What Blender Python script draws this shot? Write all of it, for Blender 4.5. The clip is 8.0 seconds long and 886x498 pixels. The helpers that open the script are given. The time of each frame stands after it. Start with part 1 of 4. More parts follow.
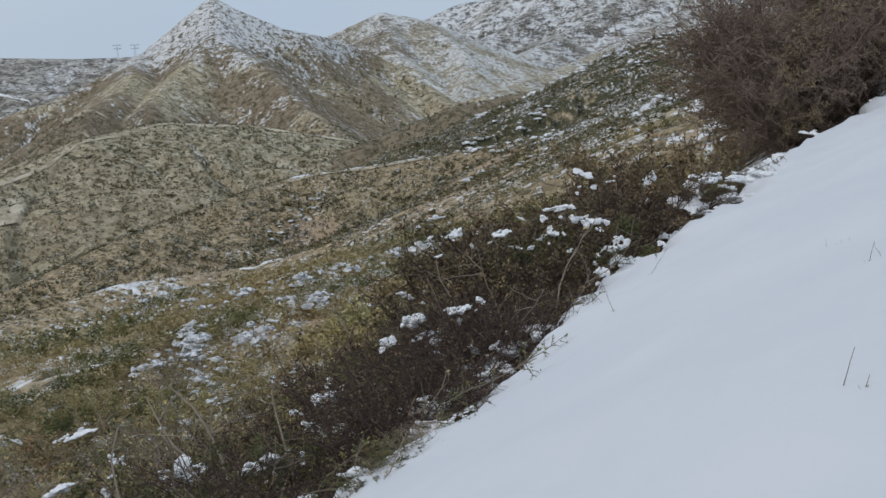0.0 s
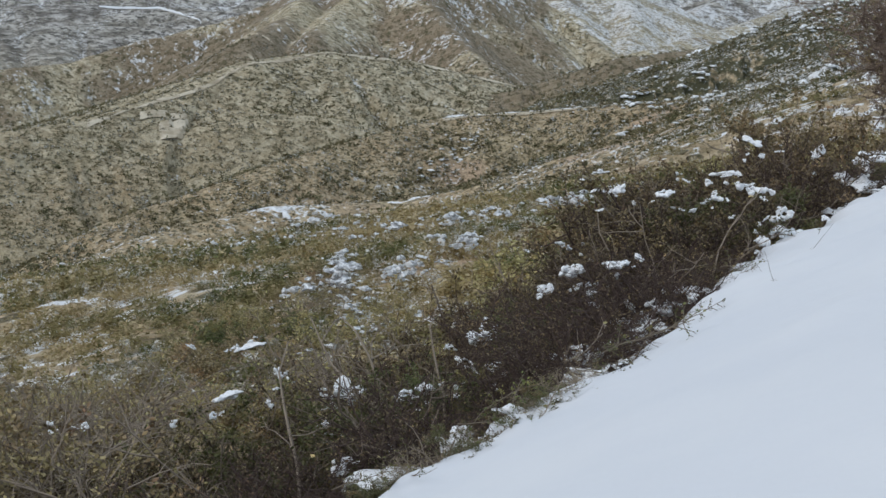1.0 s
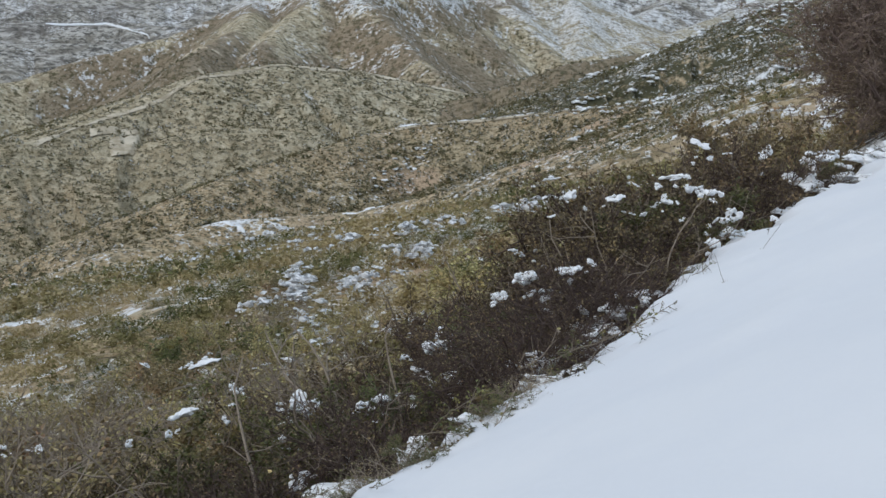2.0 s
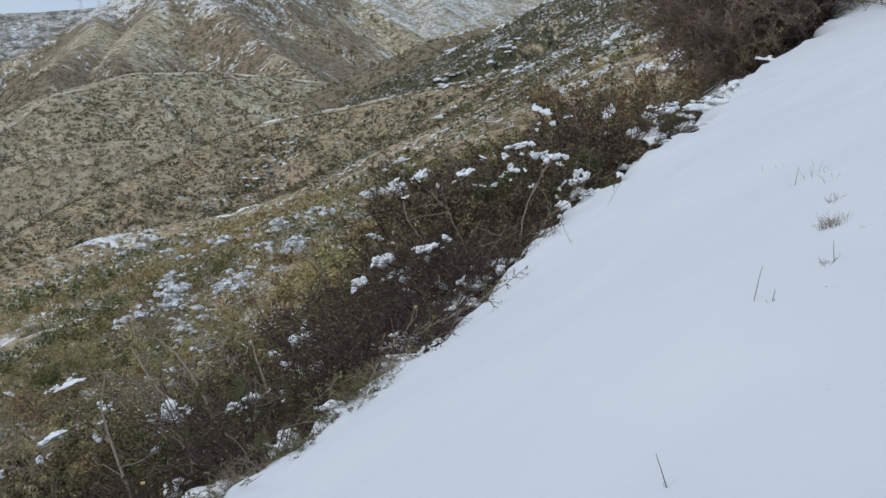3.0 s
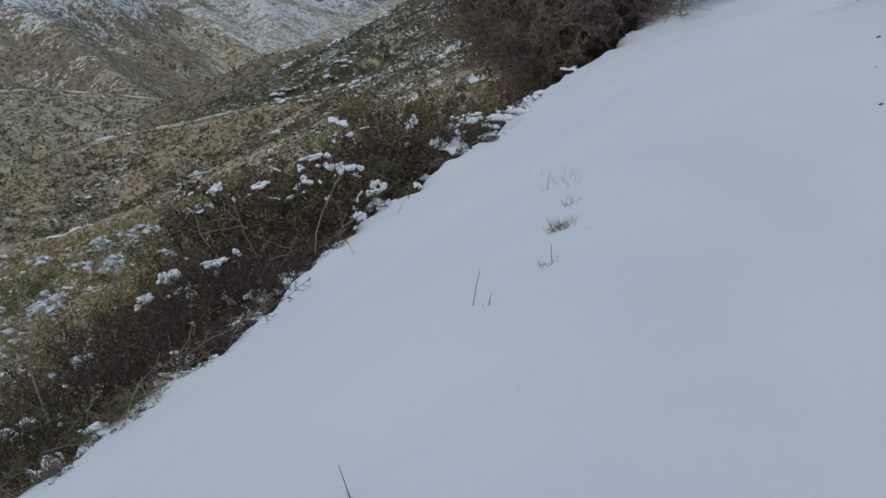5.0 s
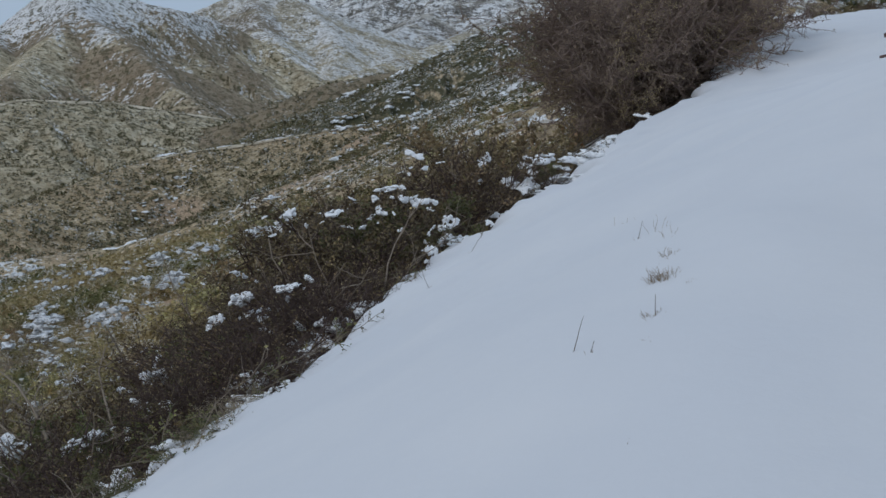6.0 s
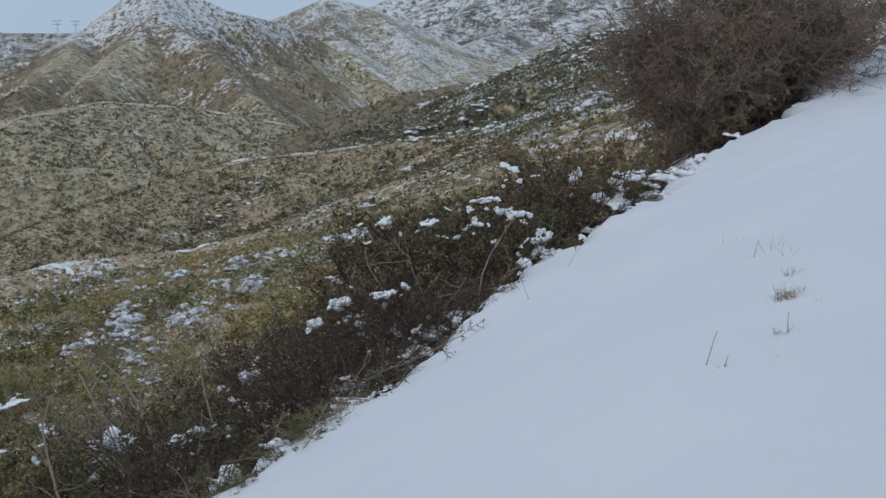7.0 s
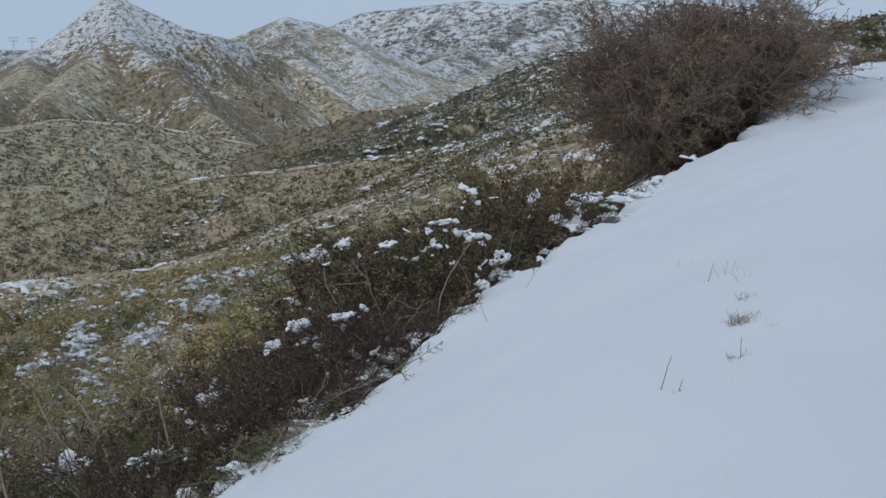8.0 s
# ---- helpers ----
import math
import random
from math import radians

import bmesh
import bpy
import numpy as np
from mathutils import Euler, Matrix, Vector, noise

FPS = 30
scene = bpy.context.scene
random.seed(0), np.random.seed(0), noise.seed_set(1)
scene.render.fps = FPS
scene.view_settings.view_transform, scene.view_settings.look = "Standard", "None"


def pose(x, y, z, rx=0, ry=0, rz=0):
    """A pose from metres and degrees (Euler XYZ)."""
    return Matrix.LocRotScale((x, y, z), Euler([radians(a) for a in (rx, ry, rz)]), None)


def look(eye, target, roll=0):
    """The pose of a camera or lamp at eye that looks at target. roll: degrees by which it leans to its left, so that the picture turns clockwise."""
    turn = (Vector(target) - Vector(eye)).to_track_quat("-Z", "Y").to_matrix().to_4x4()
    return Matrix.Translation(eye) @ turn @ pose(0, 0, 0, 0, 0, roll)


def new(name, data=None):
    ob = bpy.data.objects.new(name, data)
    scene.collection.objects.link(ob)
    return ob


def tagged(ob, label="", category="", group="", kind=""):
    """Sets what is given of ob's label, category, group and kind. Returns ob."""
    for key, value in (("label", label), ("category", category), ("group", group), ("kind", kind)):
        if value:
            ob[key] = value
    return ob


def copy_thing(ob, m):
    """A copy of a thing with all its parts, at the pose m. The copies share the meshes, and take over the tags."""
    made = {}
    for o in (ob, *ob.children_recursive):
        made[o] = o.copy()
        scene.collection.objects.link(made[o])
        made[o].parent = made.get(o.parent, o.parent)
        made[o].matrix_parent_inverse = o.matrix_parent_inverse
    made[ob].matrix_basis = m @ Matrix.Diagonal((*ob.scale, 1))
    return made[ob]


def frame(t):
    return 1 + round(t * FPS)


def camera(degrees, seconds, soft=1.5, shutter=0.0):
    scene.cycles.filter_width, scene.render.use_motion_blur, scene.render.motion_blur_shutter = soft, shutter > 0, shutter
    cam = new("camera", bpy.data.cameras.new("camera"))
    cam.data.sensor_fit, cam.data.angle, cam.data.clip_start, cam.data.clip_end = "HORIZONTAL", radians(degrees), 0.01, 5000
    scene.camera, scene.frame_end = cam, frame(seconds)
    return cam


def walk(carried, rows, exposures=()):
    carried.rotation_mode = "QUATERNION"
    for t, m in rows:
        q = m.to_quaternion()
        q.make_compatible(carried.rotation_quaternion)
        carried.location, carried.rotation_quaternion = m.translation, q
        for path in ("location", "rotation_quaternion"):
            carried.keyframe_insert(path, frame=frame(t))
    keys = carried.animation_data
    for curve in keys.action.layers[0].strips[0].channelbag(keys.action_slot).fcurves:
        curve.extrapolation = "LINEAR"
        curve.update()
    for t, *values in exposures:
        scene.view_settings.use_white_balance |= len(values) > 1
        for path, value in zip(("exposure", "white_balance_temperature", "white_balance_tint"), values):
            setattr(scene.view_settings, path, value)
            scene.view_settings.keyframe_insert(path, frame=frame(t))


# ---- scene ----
cam = camera(38.1, 8.0, soft=1.5)
PATH = [
    (0.0, -0.137, 0.470, 1.438, 79.847, 2.621, 4.178),
    (0.5, -0.195, 0.325, 1.472, 78.782, -1.508, 7.628),
    (1.0, -0.256, 0.160, 1.506, 77.490, -1.452, 11.571),
    (1.5, -0.252, 0.173, 1.494, 77.537, -1.410, 10.789),
    (1.7, -0.240, 0.189, 1.500, 77.878, -0.919, 9.914),
    (2.8, -0.109, -0.002, 1.555, 77.589, 2.644, 6.443),
    (3.0, -0.000, 0.046, 1.536, 76.958, 5.116, 2.661),
    (3.5, 0.296, 0.148, 1.487, 78.060, 8.203, -5.220),
    (4.0, 0.410, 0.120, 1.488, 78.383, 8.155, -7.920),
    (4.5, 0.441, 0.125, 1.469, 77.274, 7.883, -7.079),
    (4.7, 0.440, 0.123, 1.457, 76.581, 6.697, -6.040),
    (5.8, 0.304, 0.158, 1.476, 78.456, 1.911, -2.181),
    (6.0, 0.242, 0.148, 1.487, 78.690, 1.751, -1.568),
    (6.5, 0.088, 0.087, 1.495, 79.252, 1.595, 0.315),
    (7.0, -0.004, 0.033, 1.501, 79.309, 0.437, 1.799),
    (7.5, -0.002, 0.016, 1.525, 80.360, -0.156, 0.249),
    (8.0, 0.000, -0.000, 1.530, 80.162, -0.004, 0.016),
]
walk(cam, [(t, pose(x, y, z, rx, ry, rz)) for t, x, y, z, rx, ry, rz in PATH],
     exposures=[(0.0, -0.03, 6760, 11), (1.0, 0.18, 6720, 10), (1.7, 0.22, 6680, 10), (3.0, 0.12, 6560, 10), (3.5, -0.3, 6430, 10), (4.5, -0.4, 6380, 10),
                (5.8, -0.33, 6350, 10), (6.5, -0.24, 6350, 10), (7.0, -0.17, 6350, 10), (8.0, -0.15, 6350, 10)])

# ---- light: thin overcast, pale winter sky ----
world = bpy.data.worlds.new("winter_sky")
scene.world = world
world.use_nodes = True
wt = world.node_tree
sky = wt.nodes.new("ShaderNodeTexSky")
sky.sky_type = "NISHITA"
sky.sun_disc = False
sky.sun_elevation, sky.sun_rotation = radians(44), radians(247)
sky.air_density, sky.dust_density, sky.ozone_density = 1.0, 3.0, 1.0
veil = wt.nodes.new("ShaderNodeMix")
veil.data_type = "RGBA"
veil.inputs[0].default_value = 0.8
cloud = wt.nodes.new("ShaderNodeTexNoise")
cloud.inputs["Scale"].default_value, cloud.inputs["Detail"].default_value = 2.2, 5
thin = wt.nodes.new("ShaderNodeMix")
thin.data_type = "RGBA"
thin.inputs[6].default_value, thin.inputs[7].default_value = (5.2, 7.4, 10.2, 1), (7.8, 8.7, 9.8, 1)
wt.links.new(wt.nodes.new("ShaderNodeTexCoord").outputs["Generated"], cloud.inputs["Vector"])
wt.links.new(cloud.outputs["Fac"], thin.inputs[0])
wt.links.new(thin.outputs[2], veil.inputs[7])
wt.links.new(sky.outputs[0], veil.inputs[6])
bg = wt.nodes["Background"]
wt.links.new(veil.outputs[2], bg.inputs[0])
bg.inputs[1].default_value = 0.085

sun_data = bpy.data.lights.new("sun", "SUN")
sun_data.energy, sun_data.angle, sun_data.color = 0.6, radians(14), (1, 0.95, 0.88)
sun = new("sun", sun_data)
sun.matrix_world = look((0, 0, 60), (0.90 * 62, 0.38 * 62, 0))


# ---- small tools ----
def lattice(ix, iy, seed):
    h = (ix.astype(np.int64) * 374761393 + iy.astype(np.int64) * 668265263 + seed * 974711) & 0xFFFFFFFF
    h = ((h ^ (h >> 13)) * 1274126177) & 0xFFFFFFFF
    return ((h ^ (h >> 16)) & 0xFFFF) / 65535.0


def vnoise(x, y, seed=0):
    """Smooth value noise, 0 to 1."""
    fx, fy = np.floor(x), np.floor(y)
    a, b = x - fx, y - fy
    a, b = a * a * (3 - 2 * a), b * b * (3 - 2 * b)
    n00, n10 = lattice(fx, fy, seed), lattice(fx + 1, fy, seed)
    n01, n11 = lattice(fx, fy + 1, seed), lattice(fx + 1, fy + 1, seed)
    return (n00 * (1 - a) + n10 * a) * (1 - b) + (n01 * (1 - a) + n11 * a) * b


def fbm(x, y, octaves=4, seed=0):
    total, amp, norm = 0.0, 1.0, 0.0
    for k in range(octaves):
        total = total + amp * vnoise(x * 2**k, y * 2**k, seed + k)
        norm += amp
        amp *= 0.5
    return total / norm


def smooth(a, b, x):
    t = np.clip((x - a) / (b - a), 0, 1)
    return t * t * (3 - 2 * t)


def soft_plus(x, w):
    return np.logaddexp(0, x / w) * w


def mesh_from(name, verts, faces, smooth_shade=False):
    me = bpy.data.meshes.new(name)
    me.from_pydata(verts if isinstance(verts, list) else verts.tolist(), [], faces if isinstance(faces, list) else faces.tolist())
    if smooth_shade:
        me.shade_smooth()
    return me


def grid_faces(rows, cols):
    i = np.arange((rows - 1) * (cols - 1))
    a = (i // (cols - 1)) * cols + i % (cols - 1)
    return np.stack([a, a + 1, a + cols + 1, a + cols], 1)


def add_attr(me, name, values):
    me.attributes.new(name, "FLOAT", "POINT").data.foreach_set("value", np.asarray(values, np.float32))


def part(name, me, material, parent, label=""):
    ob = new(name, me)
    if material and not me.materials:
        me.materials.append(material)
    ob.parent = parent
    return tagged(ob, label)


# ---- materials ----
class Nodes:
    """A short way to wire a material."""

    def __init__(self, name, rough=0.9):
        self.mat = bpy.data.materials.new(name)
        self.mat.use_nodes = True
        self.tree = self.mat.node_tree
        self.out = self.tree.nodes["Principled BSDF"]
        self.out.inputs["Roughness"].default_value = rough
        self.out.inputs["Specular IOR Level"].default_value = 0.25
        self.where = self.node("ShaderNodeTexCoord").outputs["Object"]

    def node(self, kind, **props):
        n = self.tree.nodes.new(kind)
        for k, v in props.items():
            setattr(n, k, v)
        return n

    def link(self, a, b):
        self.tree.links.new(a, b)

    def put(self, socket, value):
        if hasattr(value, "links"):
            self.link(value, socket)
        else:
            socket.default_value = value

    def noise(self, scale, detail=4.0, rough=0.55, stretch=None):
        n = self.node("ShaderNodeTexNoise")
        n.inputs["Scale"].default_value, n.inputs["Detail"].default_value, n.inputs["Roughness"].default_value = scale, detail, rough
        where = self.where
        if stretch:
            m = self.node("ShaderNodeMapping")
            m.inputs["Scale"].default_value = stretch
            self.link(where, m.inputs[0])
            where = m.outputs[0]
        self.link(where, n.inputs["Vector"])
        return n.outputs["Fac"]

    def math(self, op, a, b=0.0, clamp=False):
        n = self.node("ShaderNodeMath", operation=op, use_clamp=clamp)
        self.put(n.inputs[0], a)
        self.put(n.inputs[1], b)
        return n.outputs[0]

    def ramp(self, x, lo, hi):
        n = self.node("ShaderNodeMapRange", interpolation_type="SMOOTHSTEP")
        self.put(n.inputs[0], x)
        self.put(n.inputs[1], lo)
        self.put(n.inputs[2], hi)
        return n.outputs[0]

    def mix(self, f, a, b):
        n = self.node("ShaderNodeMix", data_type="RGBA")
        self.put(n.inputs[0], f)
        for sock, v in ((n.inputs[6], a), (n.inputs[7], b)):
            self.put(sock, v if hasattr(v, "links") else (*v, 1))
        return n.outputs[2]

    def attr(self, name):
        return self.node("ShaderNodeAttribute", attribute_name=name).outputs["Fac"]

    def random(self):
        return self.node("ShaderNodeObjectInfo").outputs["Random"]

    def island(self):
        return self.node("ShaderNodeNewGeometry").outputs["Random Per Island"]

    def bump(self, height, strength, distance):
        n = self.node("ShaderNodeBump")
        n.inputs["Strength"].default_value, n.inputs["Distance"].default_value = strength, distance
        self.link(height, n.inputs["Height"])
        self.link(n.outputs[0], self.out.inputs["Normal"])

    def color(self, c):
        self.put(self.out.inputs["Base Color"], c if hasattr(c, "links") else (*c, 1))
        return self.mat


def hillside_material():
    n = Nodes("chaparral_hillside", 0.95)
    sage, far = n.attr("sage"), n.attr("far")
    # bare ground: tan soil, paler granite grit farther off, red-brown stands of dead scrub
    soil = n.mix(n.ramp(n.noise(0.018, 5), 0.40, 0.62), (0.61, 0.44, 0.26), (0.56, 0.44, 0.265))
    soil = n.mix(n.ramp(n.noise(0.5, 5, 0.7), 0.45, 0.62), soil, (0.74, 0.61, 0.43))
    soil = n.mix(n.attr("soil"), soil, (0.60, 0.43, 0.29))
    grit = n.mix(n.ramp(n.noise(0.11, 5, 0.75), 0.40, 0.62), (0.47, 0.39, 0.255), (0.82, 0.735, 0.545))
    dead = n.math("MULTIPLY", n.ramp(n.math("ADD", n.noise(0.0065, 6, 0.65), n.math("MULTIPLY", n.attr("dead"), 0.3)), 0.47, 0.60), 0.8)
    grit = n.mix(dead, grit, n.mix(n.noise(0.2, 3), (0.13, 0.088, 0.060), (0.26, 0.19, 0.135)))
    soil = n.mix(n.math("MULTIPLY", sage, 0.85), soil, grit)
    # distance haze painted into the soil: greyer on the farthest ranges
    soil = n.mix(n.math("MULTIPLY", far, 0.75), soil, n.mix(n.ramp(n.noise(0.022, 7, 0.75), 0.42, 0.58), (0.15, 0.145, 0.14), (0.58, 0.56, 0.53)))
    # bushes that stand apart, each its own size
    def bushes(scale, low, high):
        v = n.node("ShaderNodeTexVoronoi")
        v.inputs["Scale"].default_value, v.inputs["Randomness"].default_value = scale, 1.0
        n.link(n.where, v.inputs["Vector"])
        grey = n.node("ShaderNodeSeparateColor")
        n.link(v.outputs["Color"], grey.inputs[0])
        reach = n.math("ADD", n.math("MULTIPLY", grey.outputs[0], high - low), low)
        return n.ramp(n.math("SUBTRACT", v.outputs["Distance"], reach), 0.07, -0.07)
    def either(f, a, b):
        m = n.node("ShaderNodeMix", data_type="FLOAT")
        for sock, v in zip((m.inputs[0], m.inputs[2], m.inputs[3]), (f, a, b)):
            n.put(sock, v)
        return m.outputs[0]
    near = bushes(0.60, 0.08, 0.48)
    tufts = n.math("MULTIPLY", bushes(1.5, 0.05, 0.5), n.math("SUBTRACT", 1.0, sage))
    soil = n.mix(n.math("MULTIPLY", tufts, 0.7), soil, (0.17, 0.137, 0.070))
    low = n.ramp(n.noise(0.42, 5, 0.72), 0.52, 0.58)
    mottle = n.math("MAXIMUM", n.ramp(n.noise(0.17, 6, 0.8), 0.52, 0.57), n.math("MULTIPLY", bushes(0.33, 0.05, 0.42), 0.8))
    dots = either(far, either(sage, n.math("MAXIMUM", near, n.math("MULTIPLY", low, 0.7)), mottle), n.ramp(n.noise(0.075, 7, 0.8), 0.50, 0.56))
    stand = n.ramp(n.noise(0.035, 6, 0.68), 0.30, 0.52)
    cover = n.math("MULTIPLY", dots, n.math("ADD", n.math("MULTIPLY", stand, 0.6), 0.4))
    cover = n.math("MAXIMUM", cover, n.math("MULTIPLY", n.attr("green"), n.ramp(n.noise(0.12, 4, 0.7), 0.34, 0.50)), True)
    cover = n.math("MULTIPLY", cover, n.math("SUBTRACT", 1.0, n.math("MULTIPLY", n.attr("soil"), 0.6)))
    brush = n.mix(n.noise(0.25, 3), (0.095, 0.088, 0.045), (0.22, 0.18, 0.10))
    brush = n.mix(n.math("MULTIPLY", n.attr("green"), 0.85), brush, (0.040, 0.048, 0.024))
    # the same haze in the brush colour, a flat purplish grey far off
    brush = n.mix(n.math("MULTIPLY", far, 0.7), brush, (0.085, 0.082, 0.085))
    land_tone = n.mix(cover, soil, brush)
    # old snow between the bushes
    sweep = n.math("MULTIPLY", n.noise(0.014, 5, 0.7), 0.20)
    close = n.math("ADD", n.math("ADD", n.math("MULTIPLY", n.noise(0.7, 3, 0.6), 0.45), n.math("MULTIPLY", n.noise(0.13, 4, 0.7), 0.35)), sweep)
    streak = n.math("MULTIPLY", n.noise(0.23, 4, 0.7, (1.0, 1.0, 0.8)), 0.50)
    wide = n.math("ADD", n.math("ADD", streak, n.math("MULTIPLY", n.noise(0.055, 5, 0.75), 0.30)), sweep)
    edge = n.math("SUBTRACT", 0.64, n.math("MULTIPLY", n.attr("snow"), 0.24))
    lying = n.ramp(either(sage, close, wide), edge, n.math("ADD", edge, 0.035))
    lying = n.math("MULTIPLY", lying, n.math("SUBTRACT", 1.0, n.math("MULTIPLY", dots, 0.9)))
    # leaf litter under the shrubs, painted darker for the shade of their overhang
    land_tone = n.mix(n.attr("litter_shade"), land_tone, n.mix(n.noise(6, 4), (0.022, 0.018, 0.012), (0.07, 0.052, 0.034)))
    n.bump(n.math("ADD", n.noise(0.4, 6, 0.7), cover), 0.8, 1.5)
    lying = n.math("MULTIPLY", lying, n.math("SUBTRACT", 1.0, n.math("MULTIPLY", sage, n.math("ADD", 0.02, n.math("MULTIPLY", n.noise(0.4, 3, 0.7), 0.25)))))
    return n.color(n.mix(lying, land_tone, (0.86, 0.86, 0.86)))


def snow_material():
    n = Nodes("settled_snow", 0.75)
    n.out.inputs["Subsurface Weight"].default_value = 0.0
    tone = n.mix(n.ramp(n.noise(0.7, 4), 0.35, 0.7), (0.69, 0.705, 0.735), (0.725, 0.735, 0.755))
    n.bump(n.math("ADD", n.noise(5.0, 5, 0.6), n.math("MULTIPLY", n.noise(90.0, 3), 0.06)), 0.25, 0.03)
    return n.color(tone)


def leaf_material(name, a, b, c):
    n = Nodes(name, 0.6)
    tone = n.mix(n.island(), a, b)
    tone = n.mix(n.ramp(n.noise(2.2, 3), 0.5, 0.68), tone, c)
    hsv = n.node("ShaderNodeHueSaturation")
    n.link(n.math("ADD", n.math("MULTIPLY", n.random(), 0.05), 0.475), hsv.inputs["Hue"])
    n.link(n.math("ADD", n.math("MULTIPLY", n.random(), 0.6), 0.75), hsv.inputs["Value"])
    n.link(tone, hsv.inputs["Color"])
    return n.color(hsv.outputs[0])


def bark_material(name, a, b):
    n = Nodes(name, 0.9)
    n.bump(n.noise(60, 4, 0.6, (1, 1, 0.3)), 0.4, 0.004)
    return n.color(n.mix(n.noise(9, 4), a, b))


def plain_material(name, a, b, scale, rough=0.9):
    n = Nodes(name, rough)
    return n.color(n.mix(n.ramp(n.noise(scale, 5, 0.6), 0.35, 0.65), a, b))


HILL = hillside_material()
SNOW = snow_material()
FRESH = plain_material("fresh_snow", (0.86, 0.87, 0.885), (0.91, 0.915, 0.92), 4.0, 0.7)
LEAF_OLIVE = leaf_material("olive_leaves", (0.25, 0.215, 0.095), (0.46, 0.375, 0.19), (0.48, 0.33, 0.165))
LEAF_GREEN = leaf_material("dark_green_leaves", (0.075, 0.090, 0.032), (0.18, 0.185, 0.070), (0.24, 0.18, 0.07))
LEAF_BROWN = leaf_material("brown_purple_leaves", (0.085, 0.065, 0.040), (0.22, 0.165, 0.090), (0.32, 0.22, 0.11))
LEAF_TALL = leaf_material("purple_brown_leaves", (0.155, 0.112, 0.086), (0.29, 0.21, 0.15), (0.38, 0.29, 0.16))
BARK = bark_material("grey_bark", (0.14, 0.112, 0.084), (0.30, 0.25, 0.19))
BARK_PALE = bark_material("weathered_grey_bark", (0.20, 0.160, 0.122), (0.42, 0.345, 0.27))
BARK_DARK = bark_material("dark_bark", (0.055, 0.038, 0.035), (0.125, 0.086, 0.072))
BARK_TALL = bark_material("purple_brown_bark", (0.17, 0.120, 0.108), (0.33, 0.245, 0.205))
STRAW = bark_material("dry_straw", (0.24, 0.18, 0.12), (0.42, 0.33, 0.23))
DIRT = plain_material("pale_dirt_road", (0.40, 0.33, 0.23), (0.66, 0.575, 0.44), 0.10)
STEEL = plain_material("galvanised_steel", (0.38, 0.40, 0.43), (0.46, 0.48, 0.51), 0.5, 0.6)

# ---- the lie of the land ----
ALONG, ACROSS = (0.43, 0.903), (0.903, -0.43)  # the snowy track runs along the first, the second points to its uphill side


def track_frame(x, y):
    return x * ALONG[0] + y * ALONG[1], x * ACROSS[0] + y * ACROSS[1]


def from_track(u, p):
    return u * ALONG[0] + p * ACROSS[0], u * ALONG[1] + p * ACROSS[1]


def snow_edge(u):
    """How far to the downhill side the snow on the shoulder reaches."""
    return np.interp(u, [0, 5, 5.6, 6.2, 6.8, 7.4, 8.0, 8.8, 9.4, 11.2, 13.5, 14.2, 17.8, 20, 27, 40], [-4.7, -4.35, -4.15, -4.02, -3.92, -4.0, -4.05, -4.15, -4.4, -4.75, -4.85, -4.5, -4.85, -4.3, -4.4, -4.6])


def bed(u, p):
    """Track, shoulder and the slope below them, in the track's own frame."""
    crown = np.interp(u, [-60, 0, 9, 13, 18, 25, 31, 60, 200], [-4.8, 0, 0.74, 0.76, 0.50, 0.62, 0.78, 0.8, 1.5])
    tilt = np.interp(u, [0, 9, 14, 18, 22, 26, 40], [0.50, 0.49, 0.40, 0.26, 0.16, 0.07, 0.07])
    z = crown - tilt * soft_plus(-(p + 0.85), 0.25)
    out = np.maximum(-p - 4.9, 0)
    steep = (0.62 - tilt) * np.minimum(out, 8) - (tilt - 0.24) * np.maximum(out - 8, 0)
    bank = np.interp(u, [4, 9, 13, 17], [0.42, 0.36, 0.32, 0.5]) * soft_plus(p - np.interp(u, [0, 4.8, 9, 11, 14, 18, 30], [0.7, 0.35, -0.2, -0.5, -0.25, 0.0, 0.0]), 0.13)
    # steep unseen rise, added to block sky light and darken the uphill snow
    cut = 1.9 * soft_plus(p - 1.5, 0.3) * smooth(34, 26, u)
    return z - steep + np.minimum(bank + cut, 20)


